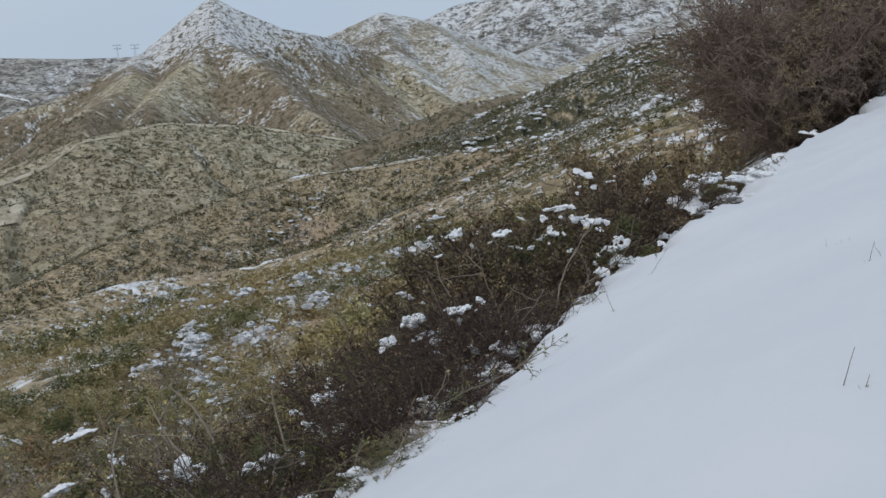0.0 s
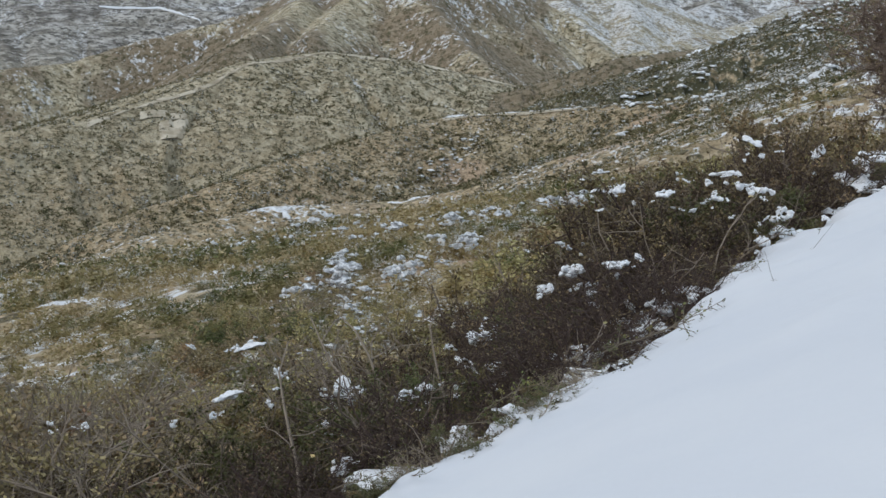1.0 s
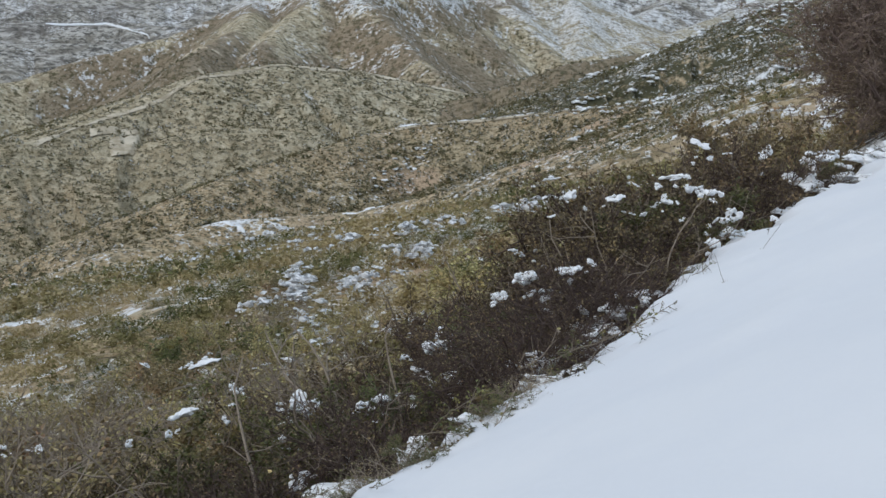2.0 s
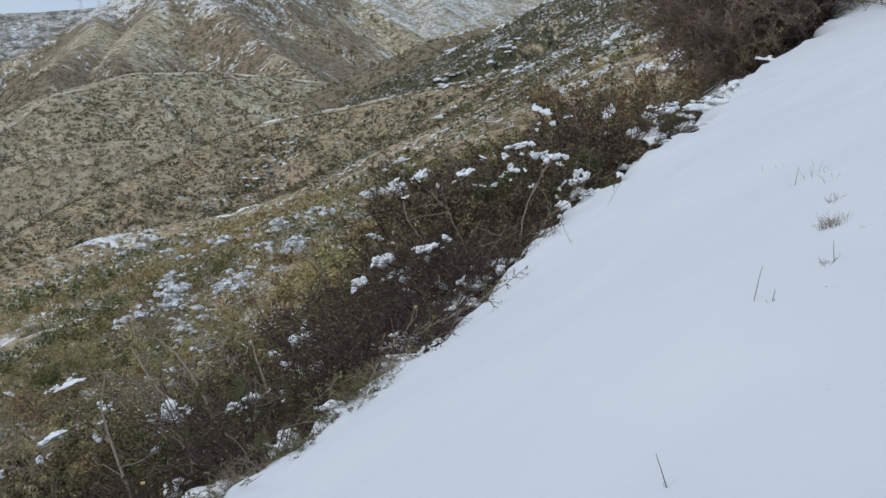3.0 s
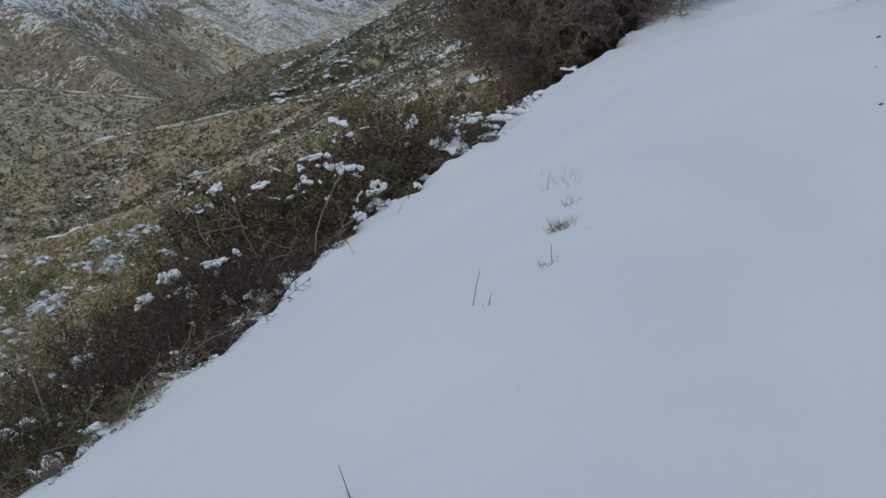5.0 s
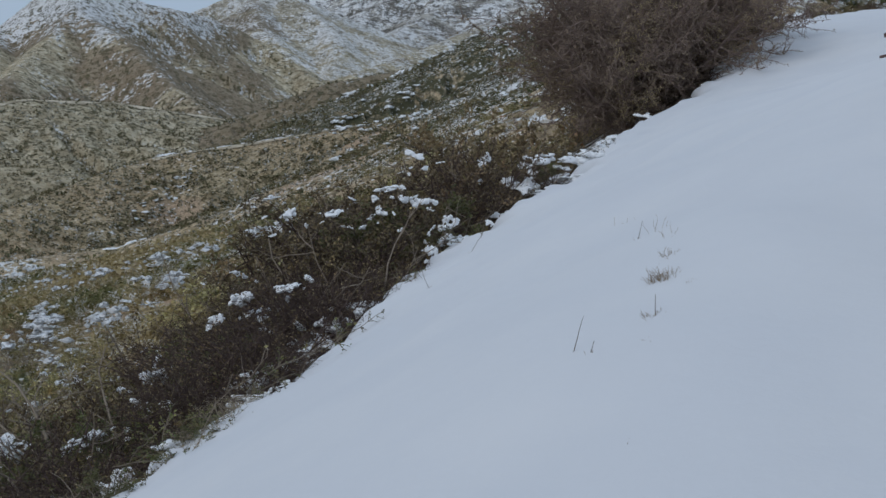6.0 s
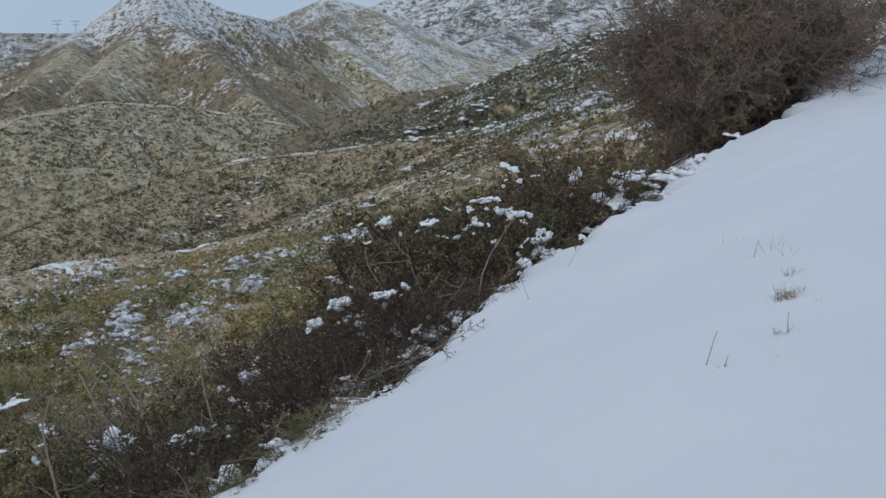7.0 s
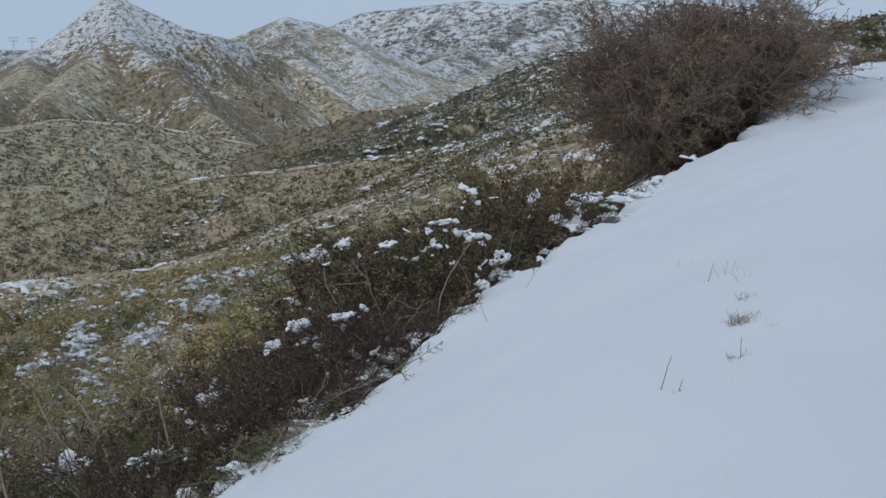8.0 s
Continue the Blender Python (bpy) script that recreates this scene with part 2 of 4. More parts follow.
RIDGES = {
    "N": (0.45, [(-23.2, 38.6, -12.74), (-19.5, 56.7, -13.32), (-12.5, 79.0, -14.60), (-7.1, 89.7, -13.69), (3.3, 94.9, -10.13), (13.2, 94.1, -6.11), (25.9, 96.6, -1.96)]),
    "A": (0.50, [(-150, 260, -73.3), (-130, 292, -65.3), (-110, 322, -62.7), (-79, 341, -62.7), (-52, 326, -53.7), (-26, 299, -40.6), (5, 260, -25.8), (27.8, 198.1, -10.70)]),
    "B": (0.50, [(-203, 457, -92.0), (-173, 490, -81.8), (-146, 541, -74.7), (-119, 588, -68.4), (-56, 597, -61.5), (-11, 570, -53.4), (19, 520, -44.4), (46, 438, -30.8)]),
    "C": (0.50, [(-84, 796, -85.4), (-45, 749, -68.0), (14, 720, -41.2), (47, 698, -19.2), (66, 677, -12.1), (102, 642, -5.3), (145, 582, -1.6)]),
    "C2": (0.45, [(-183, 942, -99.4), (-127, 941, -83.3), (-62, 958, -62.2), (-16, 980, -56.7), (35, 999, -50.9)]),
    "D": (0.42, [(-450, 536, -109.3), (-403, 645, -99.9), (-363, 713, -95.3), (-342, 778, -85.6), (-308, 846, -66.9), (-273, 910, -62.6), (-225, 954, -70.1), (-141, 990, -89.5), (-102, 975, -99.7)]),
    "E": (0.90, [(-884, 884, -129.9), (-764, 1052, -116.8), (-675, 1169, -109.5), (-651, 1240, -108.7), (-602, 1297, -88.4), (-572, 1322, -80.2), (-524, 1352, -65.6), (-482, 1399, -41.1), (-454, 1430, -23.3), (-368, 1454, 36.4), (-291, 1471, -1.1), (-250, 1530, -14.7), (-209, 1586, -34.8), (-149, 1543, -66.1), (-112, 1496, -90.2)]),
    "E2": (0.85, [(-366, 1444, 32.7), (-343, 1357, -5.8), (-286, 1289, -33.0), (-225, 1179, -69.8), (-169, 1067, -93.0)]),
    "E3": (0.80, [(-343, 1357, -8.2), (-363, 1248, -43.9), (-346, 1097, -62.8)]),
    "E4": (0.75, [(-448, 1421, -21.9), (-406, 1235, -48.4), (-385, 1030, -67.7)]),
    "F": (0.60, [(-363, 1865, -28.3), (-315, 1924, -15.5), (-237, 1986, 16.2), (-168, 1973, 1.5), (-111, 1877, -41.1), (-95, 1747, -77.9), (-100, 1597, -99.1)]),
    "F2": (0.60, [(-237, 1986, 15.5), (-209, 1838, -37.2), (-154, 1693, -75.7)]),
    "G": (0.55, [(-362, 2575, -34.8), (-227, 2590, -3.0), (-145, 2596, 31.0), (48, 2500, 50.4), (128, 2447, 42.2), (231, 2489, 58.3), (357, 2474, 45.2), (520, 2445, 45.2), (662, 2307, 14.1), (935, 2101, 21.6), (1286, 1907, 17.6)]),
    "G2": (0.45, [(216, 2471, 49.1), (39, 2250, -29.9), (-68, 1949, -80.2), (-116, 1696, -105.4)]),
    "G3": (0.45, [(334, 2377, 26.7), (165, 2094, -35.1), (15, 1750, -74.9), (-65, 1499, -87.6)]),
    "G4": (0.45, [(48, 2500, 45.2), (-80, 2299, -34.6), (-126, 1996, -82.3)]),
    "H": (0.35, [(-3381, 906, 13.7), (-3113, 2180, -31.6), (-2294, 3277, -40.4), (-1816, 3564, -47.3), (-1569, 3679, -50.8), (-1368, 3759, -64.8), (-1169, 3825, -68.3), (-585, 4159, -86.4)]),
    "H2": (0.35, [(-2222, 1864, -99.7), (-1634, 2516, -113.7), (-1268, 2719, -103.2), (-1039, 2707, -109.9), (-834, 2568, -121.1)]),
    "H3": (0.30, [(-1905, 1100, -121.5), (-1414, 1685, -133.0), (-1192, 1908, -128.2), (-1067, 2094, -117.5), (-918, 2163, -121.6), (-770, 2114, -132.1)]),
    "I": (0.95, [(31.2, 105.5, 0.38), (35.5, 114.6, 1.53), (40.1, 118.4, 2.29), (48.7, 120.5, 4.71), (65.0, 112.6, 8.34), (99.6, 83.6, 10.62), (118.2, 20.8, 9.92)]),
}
# how much snow lies and how green the brush is, ridge by ridge
COVER = {"N": (.64, .35), "A": (.47, .3), "B": (.34, .25), "C": (.50, .95), "C2": (.2, .3), "D": (.22, .3), "E": (.36, .15), "E2": (.34, .12), "E3": (.32, .12),
         "E4": (.2, .15), "F": (.66, .2), "F2": (.60, .2), "G": (.76, .1), "G2": (.58, .15), "G3": (.54, .15), "G4": (.66, .1), "H": (.42, .1), "H2": (.34, .1), "H3": (.28, .15), "I": (.8, .3)}
DEAD = {"C2": 0.8, "E": 0.2, "E2": 0.22, "E3": 0.22, "E4": 0.3, "B": 0.25, "A": 0.1, "D": -0.5, "F": -0.5, "G": -0.5}  # stands of dead red-brown scrub


# gullies and hollows that hold their snow: x, y, reach, how much more
DRIFTS = [(19, 230, 25, 0.4), (30, 450, 45, 0.4), (25, 560, 40, 0.4), (-92, 410, 12, 0.6), (-92, 436, 11, 0.6), (-91, 462, 11, 0.6), (-90, 490, 10, 0.5), (-110, 324, 9, 0.7), (-38, 744, 14, 0.6), (-22, 740, 14, 0.6), (-6, 735, 14, 0.6),
          (13, 722, 14, 0.5), (-368, 1454, 90, 0.35), (-448, 1400, 40, 0.35), (-430, 1330, 30, 0.35)]


def land(x, y, scrub=False):
    """Height, snow and green of the land at x, y, and where asked how much of its scrub is dead."""
    d = np.hypot(x, y)
    wx = x + 0.014 * d * (fbm(x / (0.12 * d + 20), y / (0.12 * d + 20), 3, 5) - 0.5)
    wy = y + 0.014 * d * (fbm(x / (0.12 * d + 20), y / (0.12 * d + 20), 3, 9) - 0.5)
    u, p = track_frame(x, y)
    h = np.maximum(-0.30 * d, -215 - 0.004 * d)
    snow, green = 0.15 + 0.5 * smooth(1500, 2400, d), np.full(x.shape, 0.3)
    dead = np.zeros(x.shape)
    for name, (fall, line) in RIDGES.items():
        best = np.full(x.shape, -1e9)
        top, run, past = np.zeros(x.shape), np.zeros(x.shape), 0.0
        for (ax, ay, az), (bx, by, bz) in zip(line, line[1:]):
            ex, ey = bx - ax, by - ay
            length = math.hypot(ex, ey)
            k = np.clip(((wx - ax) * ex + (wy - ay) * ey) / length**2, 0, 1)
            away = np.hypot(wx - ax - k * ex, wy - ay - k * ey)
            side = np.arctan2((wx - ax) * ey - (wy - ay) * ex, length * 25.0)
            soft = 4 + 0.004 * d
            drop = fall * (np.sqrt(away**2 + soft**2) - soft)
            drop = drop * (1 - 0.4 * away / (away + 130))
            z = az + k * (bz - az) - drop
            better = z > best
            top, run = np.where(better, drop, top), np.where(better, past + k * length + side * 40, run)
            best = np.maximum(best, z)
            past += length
        i = np.nonzero(best > h - 2)[0]
        if not len(i):
            continue
        broad = 12 + 0.026 * d[i]
        along, down = run[i] / broad + 7, top[i] / (broad * 2.2)
        rib = fbm(along, down, 4, 21)
        lean = (fbm(along + 0.18, down, 4, 21) - fbm(along - 0.18, down, 4, 21)) * 3
        gully = np.abs(rib - 0.5)
        b = best[i] - np.minimum(top[i], 70) * 0.62 * np.maximum(0.5 - gully * 3.2, 0) - (fbm(x[i] / 9, y[i] / 9, 3, 3) - 0.5) * np.minimum(top[i] * 0.15, 2.0)
        won = b > h[i]
        i, b, gully, lean = i[won], b[won], gully[won], lean[won]
        h[i] = b
        s, g = COVER[name]
        extra = smooth(-50, 10, b) * 0.6 if name.startswith("E") else 0.0
        snow[i] = s + extra + (0.40 * np.exp(-gully / 0.022) + 0.38 * np.clip(lean, -1, 1)) * smooth(400, 1300, d[i]) - 0.02
        green[i] = g
        dead[i] = DEAD.get(name, 0.0)
    for gx, gy, reach, more in DRIFTS:
        snow = snow + more * np.exp(-((x - gx) ** 2 + (y - gy) ** 2) / reach**2)
    near = bed(u, p)
    near = np.where(d > 140, -1e9, near - 0.6 * np.maximum(d - 60, 0) * smooth(60, 110, d))
    rough = (fbm(x / 1.6, y / 1.6, 4, 2) - 0.5) * 0.5 * smooth(-5.4, -8, p)
    won = near > h - 1.0
    h = np.where(won, np.maximum(near + rough, h), h)
    beyond = snow_edge(u) - p
    bare = smooth(0.05, 0.4, beyond)
    snow = np.where(won, 1.0 * (1 - bare) + bare * (0.25 + 0.35 * smooth(12, 30, d)), snow)
    green = np.where(won, 0.35, green)
    return (h, snow, green, dead) if scrub else (h, snow, green)


# cut banks and slides of bare orange soil: x, y, reach
CUTS = [(-28, 289, 10), (-45, 320, 9), (-12, 270, 10), (-70, 400, 10), (-100, 540, 12), (-20, 545, 10), (6, 500, 12), (-130, 330, 10), (-7.4, 34, 2.5), (-12, 62, 4), (-7, 80, 5), (-3, 110, 6)]


def bare_soil(x, y):
    near = np.zeros(x.shape)
    for cx, cy, reach in CUTS:
        near = np.maximum(near, np.exp(-((x - cx) ** 2 + (y - cy) ** 2) / reach**2))
    d = np.hypot(x, y)
    ragged = smooth(0.45, 0.62, fbm(x / 14, y / 14, 4, 61) * 0.6 + 0.4 * np.clip(near * 1.6, 0, 1)) * smooth(0.15, 0.5, near)
    return ragged + 0.6 * smooth(0.55, 0.68, fbm(x / 30, y / 30, 5, 66)) * smooth(600, 350, d)


# ---- ground: one sheet from the track to the horizon ----
def build_ground():
    fine = np.arange(-38, 32.01, 0.125)
    wide = np.arange(38, 322, 6.0)
    az = np.radians(np.concatenate([fine, wide, [322.0]]))
    r = np.concatenate([np.geomspace(0.6, 60, 110)[:-1], np.geomspace(60, 250, 60)[:-1], np.geomspace(250, 2700, 290)[:-1], np.geomspace(2700, 4900, 36)])
    rr, aa = np.meshgrid(r, az, indexing="ij")
    x, y = (rr * np.sin(aa)).ravel(), (rr * np.cos(aa)).ravel()
    h, snow, green, dead = land(x, y, True)
    u, p = track_frame(x, y)
    lower = 0.6 * smooth(0.9, 2.2, p) * smooth(60, 34, u) + (0.22 * smooth(-6.0, -5.0, p) + 0.3 * np.exp(-((snow_edge(u) - 0.85 - p) / 0.5) ** 2)) * smooth(60, 34, u)
    me = mesh_from("ground", np.stack([x, y, h - lower], 1), grid_faces(len(r), len(az)), True)
    add_attr(me, "snow", snow)
    add_attr(me, "green", green)
    add_attr(me, "dead", dead)
    add_attr(me, "sage", smooth(450, 1000, np.hypot(x, y)))
    # distance mask, also used for the painted haze
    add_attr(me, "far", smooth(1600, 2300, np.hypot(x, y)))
    # where leaf litter and the painted shade under the shrubs lie
    add_attr(me, "litter_shade", 0.94 * smooth(-9.0, -6.6, p) * smooth(0.0, 0.35, snow_edge(u) - p) * smooth(110, 50, np.hypot(x, y)))
    add_attr(me, "soil", bare_soil(x, y) * (1 - smooth(0.5, 0.9, green)))
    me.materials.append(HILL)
    return tagged(new("ground", me), "brown chaparral hillsides and valley with patches of snow", "ground", kind="structure")


build_ground()


def build_snow():
    """The settled snow over track and shoulder, with a lumpy lip along the brush."""
    us = np.arange(-7, 36, 0.11)
    s = np.concatenate([np.linspace(0, 1, 22)[:-1] ** 1.6, np.geomspace(1.0, 16, 70)])
    uu, ss = np.meshgrid(us, s, indexing="ij")
    lip = snow_edge(uu) - 0.20 + 0.5 * (fbm(uu * 1.1, uu * 0 + 3, 3, 8) - 0.5) + 0.5 * (fbm(uu * 4.3, uu * 0, 3, 4) - 0.5)
    p = lip + ss
    z = bed(uu, p)
    thick = 0.16 * np.sqrt(np.clip(ss / 0.22, 0, 1)) - 0.10
    lumps = (fbm(uu * 2.6, p * 2.6, 3, 12) - 0.5) * 0.34 * np.exp(-ss / 0.45) * np.clip(ss / 0.1, 0, 1)
    waves = (fbm(uu * 0.35, p * 0.6, 3, 31) - 0.5) * 0.32 * smooth(0.1, 1.5, ss) + (fbm(uu * 1.3, p * 1.7, 2, 33) - 0.5) * 0.035
    x, y = from_track(uu, p)
    me = mesh_from("snow_cover", np.stack([x.ravel(), y.ravel(), (z + thick + lumps + waves).ravel()], 1), grid_faces(len(us), len(s))[:, ::-1], True)
    me.materials.append(SNOW)
    return tagged(new("snow_cover", me), "smooth unbroken white snow covering the sloping track", "snow", kind="structure")


build_snow()


# ---- fast meshes for scattered growth ----
def fast_mesh(name, verts, tris):
    """A triangle mesh from two arrays."""
    me = bpy.data.meshes.new(name)
    me.vertices.add(len(verts))
    me.vertices.foreach_set("co", np.ascontiguousarray(verts, np.float32).ravel())
    me.loops.add(len(tris) * 3)
    me.loops.foreach_set("vertex_index", np.ascontiguousarray(tris, np.int32).ravel())
    me.polygons.add(len(tris))
    me.polygons.foreach_set("loop_start", np.arange(0, len(tris) * 3, 3, dtype=np.int32))
    me.update(calc_edges=True)
    me.validate()
    return me


def scatter(template_v, template_t, places, sizes, turns):
    """Copies of one small shape, joined."""
    c, q = np.cos(turns)[:, None], np.sin(turns)[:, None]
    v = template_v[None] * sizes[:, None, :]
    x, y = v[..., 0] * c - v[..., 1] * q, v[..., 0] * q + v[..., 1] * c
    v = np.stack([x, y, v[..., 2]], -1) + places[:, None, :]
    t = template_t[None] + (np.arange(len(places)) * len(template_v))[:, None, None]
    return v.reshape(-1, 3), t.reshape(-1, 3)


def joined(pieces):
    verts, tris, n = [], [], 0
    for v, t in pieces:
        verts.append(v)
        tris.append(t + n)
        n += len(v)
    return np.concatenate(verts), np.concatenate(tris)


def ragged_clump(rng, sprays):
    """A low bush from afar: many small leaf sprays within a flattened dome."""
    out_v, out_t = [], []
    for k in range(sprays):
        a, b = rng.uniform(0, 2 * np.pi), rng.uniform(0, 1) ** 0.6
        r = rng.uniform(0.55, 1.0)
        c = np.array([0.5 * r * np.sqrt(1 - b * b * 0.9) * np.cos(a), 0.5 * r * np.sqrt(1 - b * b * 0.9) * np.sin(a), 0.04 + 0.9 * b * r])
        size = rng.uniform(0.8, 1.3) * 0.62 / np.sqrt(sprays) * 2.0
        tri = rng.normal(size=(3, 3))
        tri = tri / np.linalg.norm(tri, axis=1)[:, None] * size * 0.75
        out_t.append(np.array([[0, 1, 2]]) + 3 * k)
        out_v.append(c + tri)
    return np.concatenate(out_v), np.concatenate(out_t)


def far_brush(name, count, r0, r1, low, high, sprays, seed, material, label):
    rng = np.random.default_rng(seed)
    az = np.radians(rng.uniform(-37, 13 if r1 < 400 else 24, count))
    r = np.exp(rng.uniform(np.log(r0), np.log(r1), count))
    x, y = r * np.sin(az), r * np.cos(az)
    u, p = track_frame(x, y)
    z, snow, green = land(x, y)
    ahead, back = land(x * (1 + 14 / r), y * (1 + 14 / r))[0], land(x * (1 - 14 / r), y * (1 - 14 / r))[0]
    crest = smooth(0.2, 1.3, z - (ahead + back) / 2) * smooth(150, 250, r)  # thinner on windswept crests
    keep = (p < -8.5) & (rng.uniform(0, 1, count) > 0.5 * crest) & (rng.uniform(0, 1, count) < 0.42 + 0.9 * smooth(0.38, 0.6, fbm(x / 12, y / 12, 3, 40)) + 0.4 * green)
    x, y, z, r = x[keep], y[keep], z[keep], r[keep]
    size = rng.uniform(low, high, len(x)) * rng.uniform(0.7, 1.2, len(x))
    sizes = np.stack([size * rng.uniform(0.8, 1.3, len(x)), size * rng.uniform(0.8, 1.3, len(x)), size * rng.uniform(0.55, 0.9, len(x))], 1)
    places = np.stack([x, y, z - 0.08 * size], 1)
    kinds = rng.integers(0, 6, len(x))
    pieces = []
    for k in range(6):
        tv, tt = ragged_clump(rng, sprays)
        m = kinds == k
        pieces.append(scatter(tv, tt, places[m], sizes[m], rng.uniform(0, 6.28, m.sum())))
    me = fast_mesh(name, *joined(pieces))
    me.materials.append(material)
    return tagged(new(name, me), label, "brush", kind="stuff")


def brush_material(name, a, b, c, dust=0.0, fleck=1.0):
    n = Nodes(name, 0.95)
    tone = n.mix(n.ramp(n.noise(0.12, 4, 0.6), 0.4, 0.6), a, b)
    tone = n.mix(n.ramp(n.noise(1.5, 2), 0.45, 0.7), tone, c)
    if dust:
        lying = n.math("MULTIPLY", n.ramp(n.noise(fleck, 3, 0.6), 0.54, 0.58), n.ramp(n.noise(fleck * 0.07, 4, 0.6), 0.44, 0.56))
        tone = n.mix(n.math("MULTIPLY", lying, dust), tone, (0.86, 0.865, 0.875))
    return n.color(tone)


BRUSH = brush_material("hill_brush", (0.092, 0.096, 0.044), (0.175, 0.148, 0.078), (0.30, 0.245, 0.14), 0.6, 0.7)
BRUSH_RIDGE = brush_material("ridge_brush", (0.075, 0.084, 0.037), (0.175, 0.143, 0.075), (0.30, 0.235, 0.135), 0.85, 1.1)
BRUSH_NEAR = brush_material("slope_brush", (0.125, 0.13, 0.048), (0.34, 0.265, 0.125), (0.54, 0.43, 0.255), 0.6, 3.0)
far_brush("hillside_brush", 105000, 430, 1150, 1.2, 3.0, 8, 3, BRUSH, "dark olive chaparral dotted over the far hillsides")
far_brush("ridge_brush", 46000, 110, 440, 0.5, 1.45, 10, 6, BRUSH_RIDGE, "olive chaparral flecked with snow over the near ridges")
far_brush("slope_brush", 11000, 45, 150, 0.4, 1.0, 42, 4, BRUSH_NEAR, "dense olive and brown scrub on the slope below the track")
far_brush("scrub", 3400, 22, 55, 0.4, 0.95, 170, 5, BRUSH_NEAR, "olive and brown scrub on the near slope")


# ---- dirt roads on the far hills ----
def build_road(name, line, width, label, lift=0.35, ahead=0.0):
    pts = np.array(line, float)
    steps = np.concatenate([[0], np.cumsum(np.hypot(*np.diff(pts, axis=0).T))])
    s = np.arange(0, steps[-1], 4.0)
    x, y = np.interp(s, steps, pts[:, 0]), np.interp(s, steps, pts[:, 1])
    for _ in range(3):
        x[1:-1], y[1:-1] = (x[:-2] + 2 * x[1:-1] + x[2:]) / 4, (y[:-2] + 2 * y[1:-1] + y[2:]) / 4
    x = x + 7 * (fbm(s / 35, s * 0 + 2, 3, 71) - 0.5)
    y = y + 7 * (fbm(s / 35, s * 0 + 5, 3, 73) - 0.5)
    away = np.hypot(x, y)
    tx, ty = x / away, y / away
    wide = width * np.clip(3.0 * fbm(s / 22, s * 0 + width, 4, 6) - 0.6, 0.12, 1.4)
    rows = []
    for side in np.linspace(-0.5, 0.5, 5):
        px, py = x + tx * (side * wide - ahead), y + ty * (side * wide - ahead)
        rows.append(np.stack([px, py, land(px, py)[0] + lift - 0.25 * abs(side)], 1))
    v = np.stack(rows, 1).reshape(-1, 3)
    me = mesh_from(name, v, grid_faces(len(s), 5), True)
    me.materials.append(DIRT)
    return tagged(new(name, me), label, "road", kind="structure")


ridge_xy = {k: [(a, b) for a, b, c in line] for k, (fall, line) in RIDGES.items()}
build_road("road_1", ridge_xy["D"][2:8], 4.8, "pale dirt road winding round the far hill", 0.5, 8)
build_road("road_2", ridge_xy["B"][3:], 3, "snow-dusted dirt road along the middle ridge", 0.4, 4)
build_road("road_3", [(-341, 740), (-330, 750), (-314, 765)], 7, "pale cleared pad on the far hillside", 0.9)


def build_fill():
    """The bare pale slope of spoil pushed out below the pad."""
    a, b = np.meshgrid(np.linspace(0, 1, 16), np.linspace(0, 1, 16), indexing="ij")
    x = (1 - a) * (-327 + 11 * b) + a * (-318 + 10 * b)
    y = (1 - a) * (737 + 21 * b) + a * (718 + 11 * b)
    x, y = (x + 2 * (fbm(a * 5, b * 5, 3, 15) - 0.5)).ravel(), (y + 2 * (fbm(a * 5, b * 5, 3, 17) - 0.5)).ravel()
    z = land(x, y)[0] + 1.1 * np.sqrt(np.clip(4 * (b * (1 - b)).ravel(), 0, 1)) + 0.4 * fbm(x / 2, y / 2, 3, 18)
    me = mesh_from("fill_slope", np.stack([x, y, z], 1), grid_faces(16, 16)[:, ::-1], True)
    me.materials.append(DIRT)
    return tagged(new("fill_slope", me), "bare pale slope of spoil below the cleared pad", "soil", kind="structure")


build_fill()


def drift_bank(line, height, seed, surface=None, label="long thin bank of old snow along a hillside", whole=0.0):
    """A long low bank of old snow or of graded soil, broken where it has melted or worn away."""
    pts = np.array(line, float)
    steps = np.concatenate([[0], np.cumsum(np.hypot(*np.diff(pts, axis=0).T))])
    s = np.linspace(0, steps[-1], max(24, int(steps[-1] / (0.4 * height))))
    x, y = np.interp(s, steps, pts[:, 0]), np.interp(s, steps, pts[:, 1])
    tall = height * np.clip(3.4 * fbm(s / (4.5 * height), s * 0 + seed, 3, 41) - 0.85, whole, 1.2) * np.clip(6 * np.minimum(s, steps[-1] - s) / steps[-1], 0, 1) ** 0.5
    away = np.hypot(x, y)
    tx, ty = x / away, y / away
    rows = []
    for back, up in ((-0.9, -0.15), (-0.6, 0.5), (-0.2, 0.9), (0.2, 1.0), (1.2, 0.6), (2.0, -0.1)):
        px, py = x + tx * (back * height - 3), y + ty * (back * height - 3)
        rows.append(np.stack([px, py, land(px, py)[0] - 0.1 + up * tall * (0.8 + 0.4 * fbm(s / height * 2, s * 0 + back, 3, 44))], 1))
    name = "terrace" if surface else "snow_bank"
    me = mesh_from(name, np.stack(rows, 1).reshape(-1, 3), grid_faces(len(s), 6)[:, ::-1], True)
    me.materials.append(surface or FRESH)
    return tagged(new(name, me), label, "soil" if surface else "snow", "graded terraces" if surface else "snow banks on the hills")


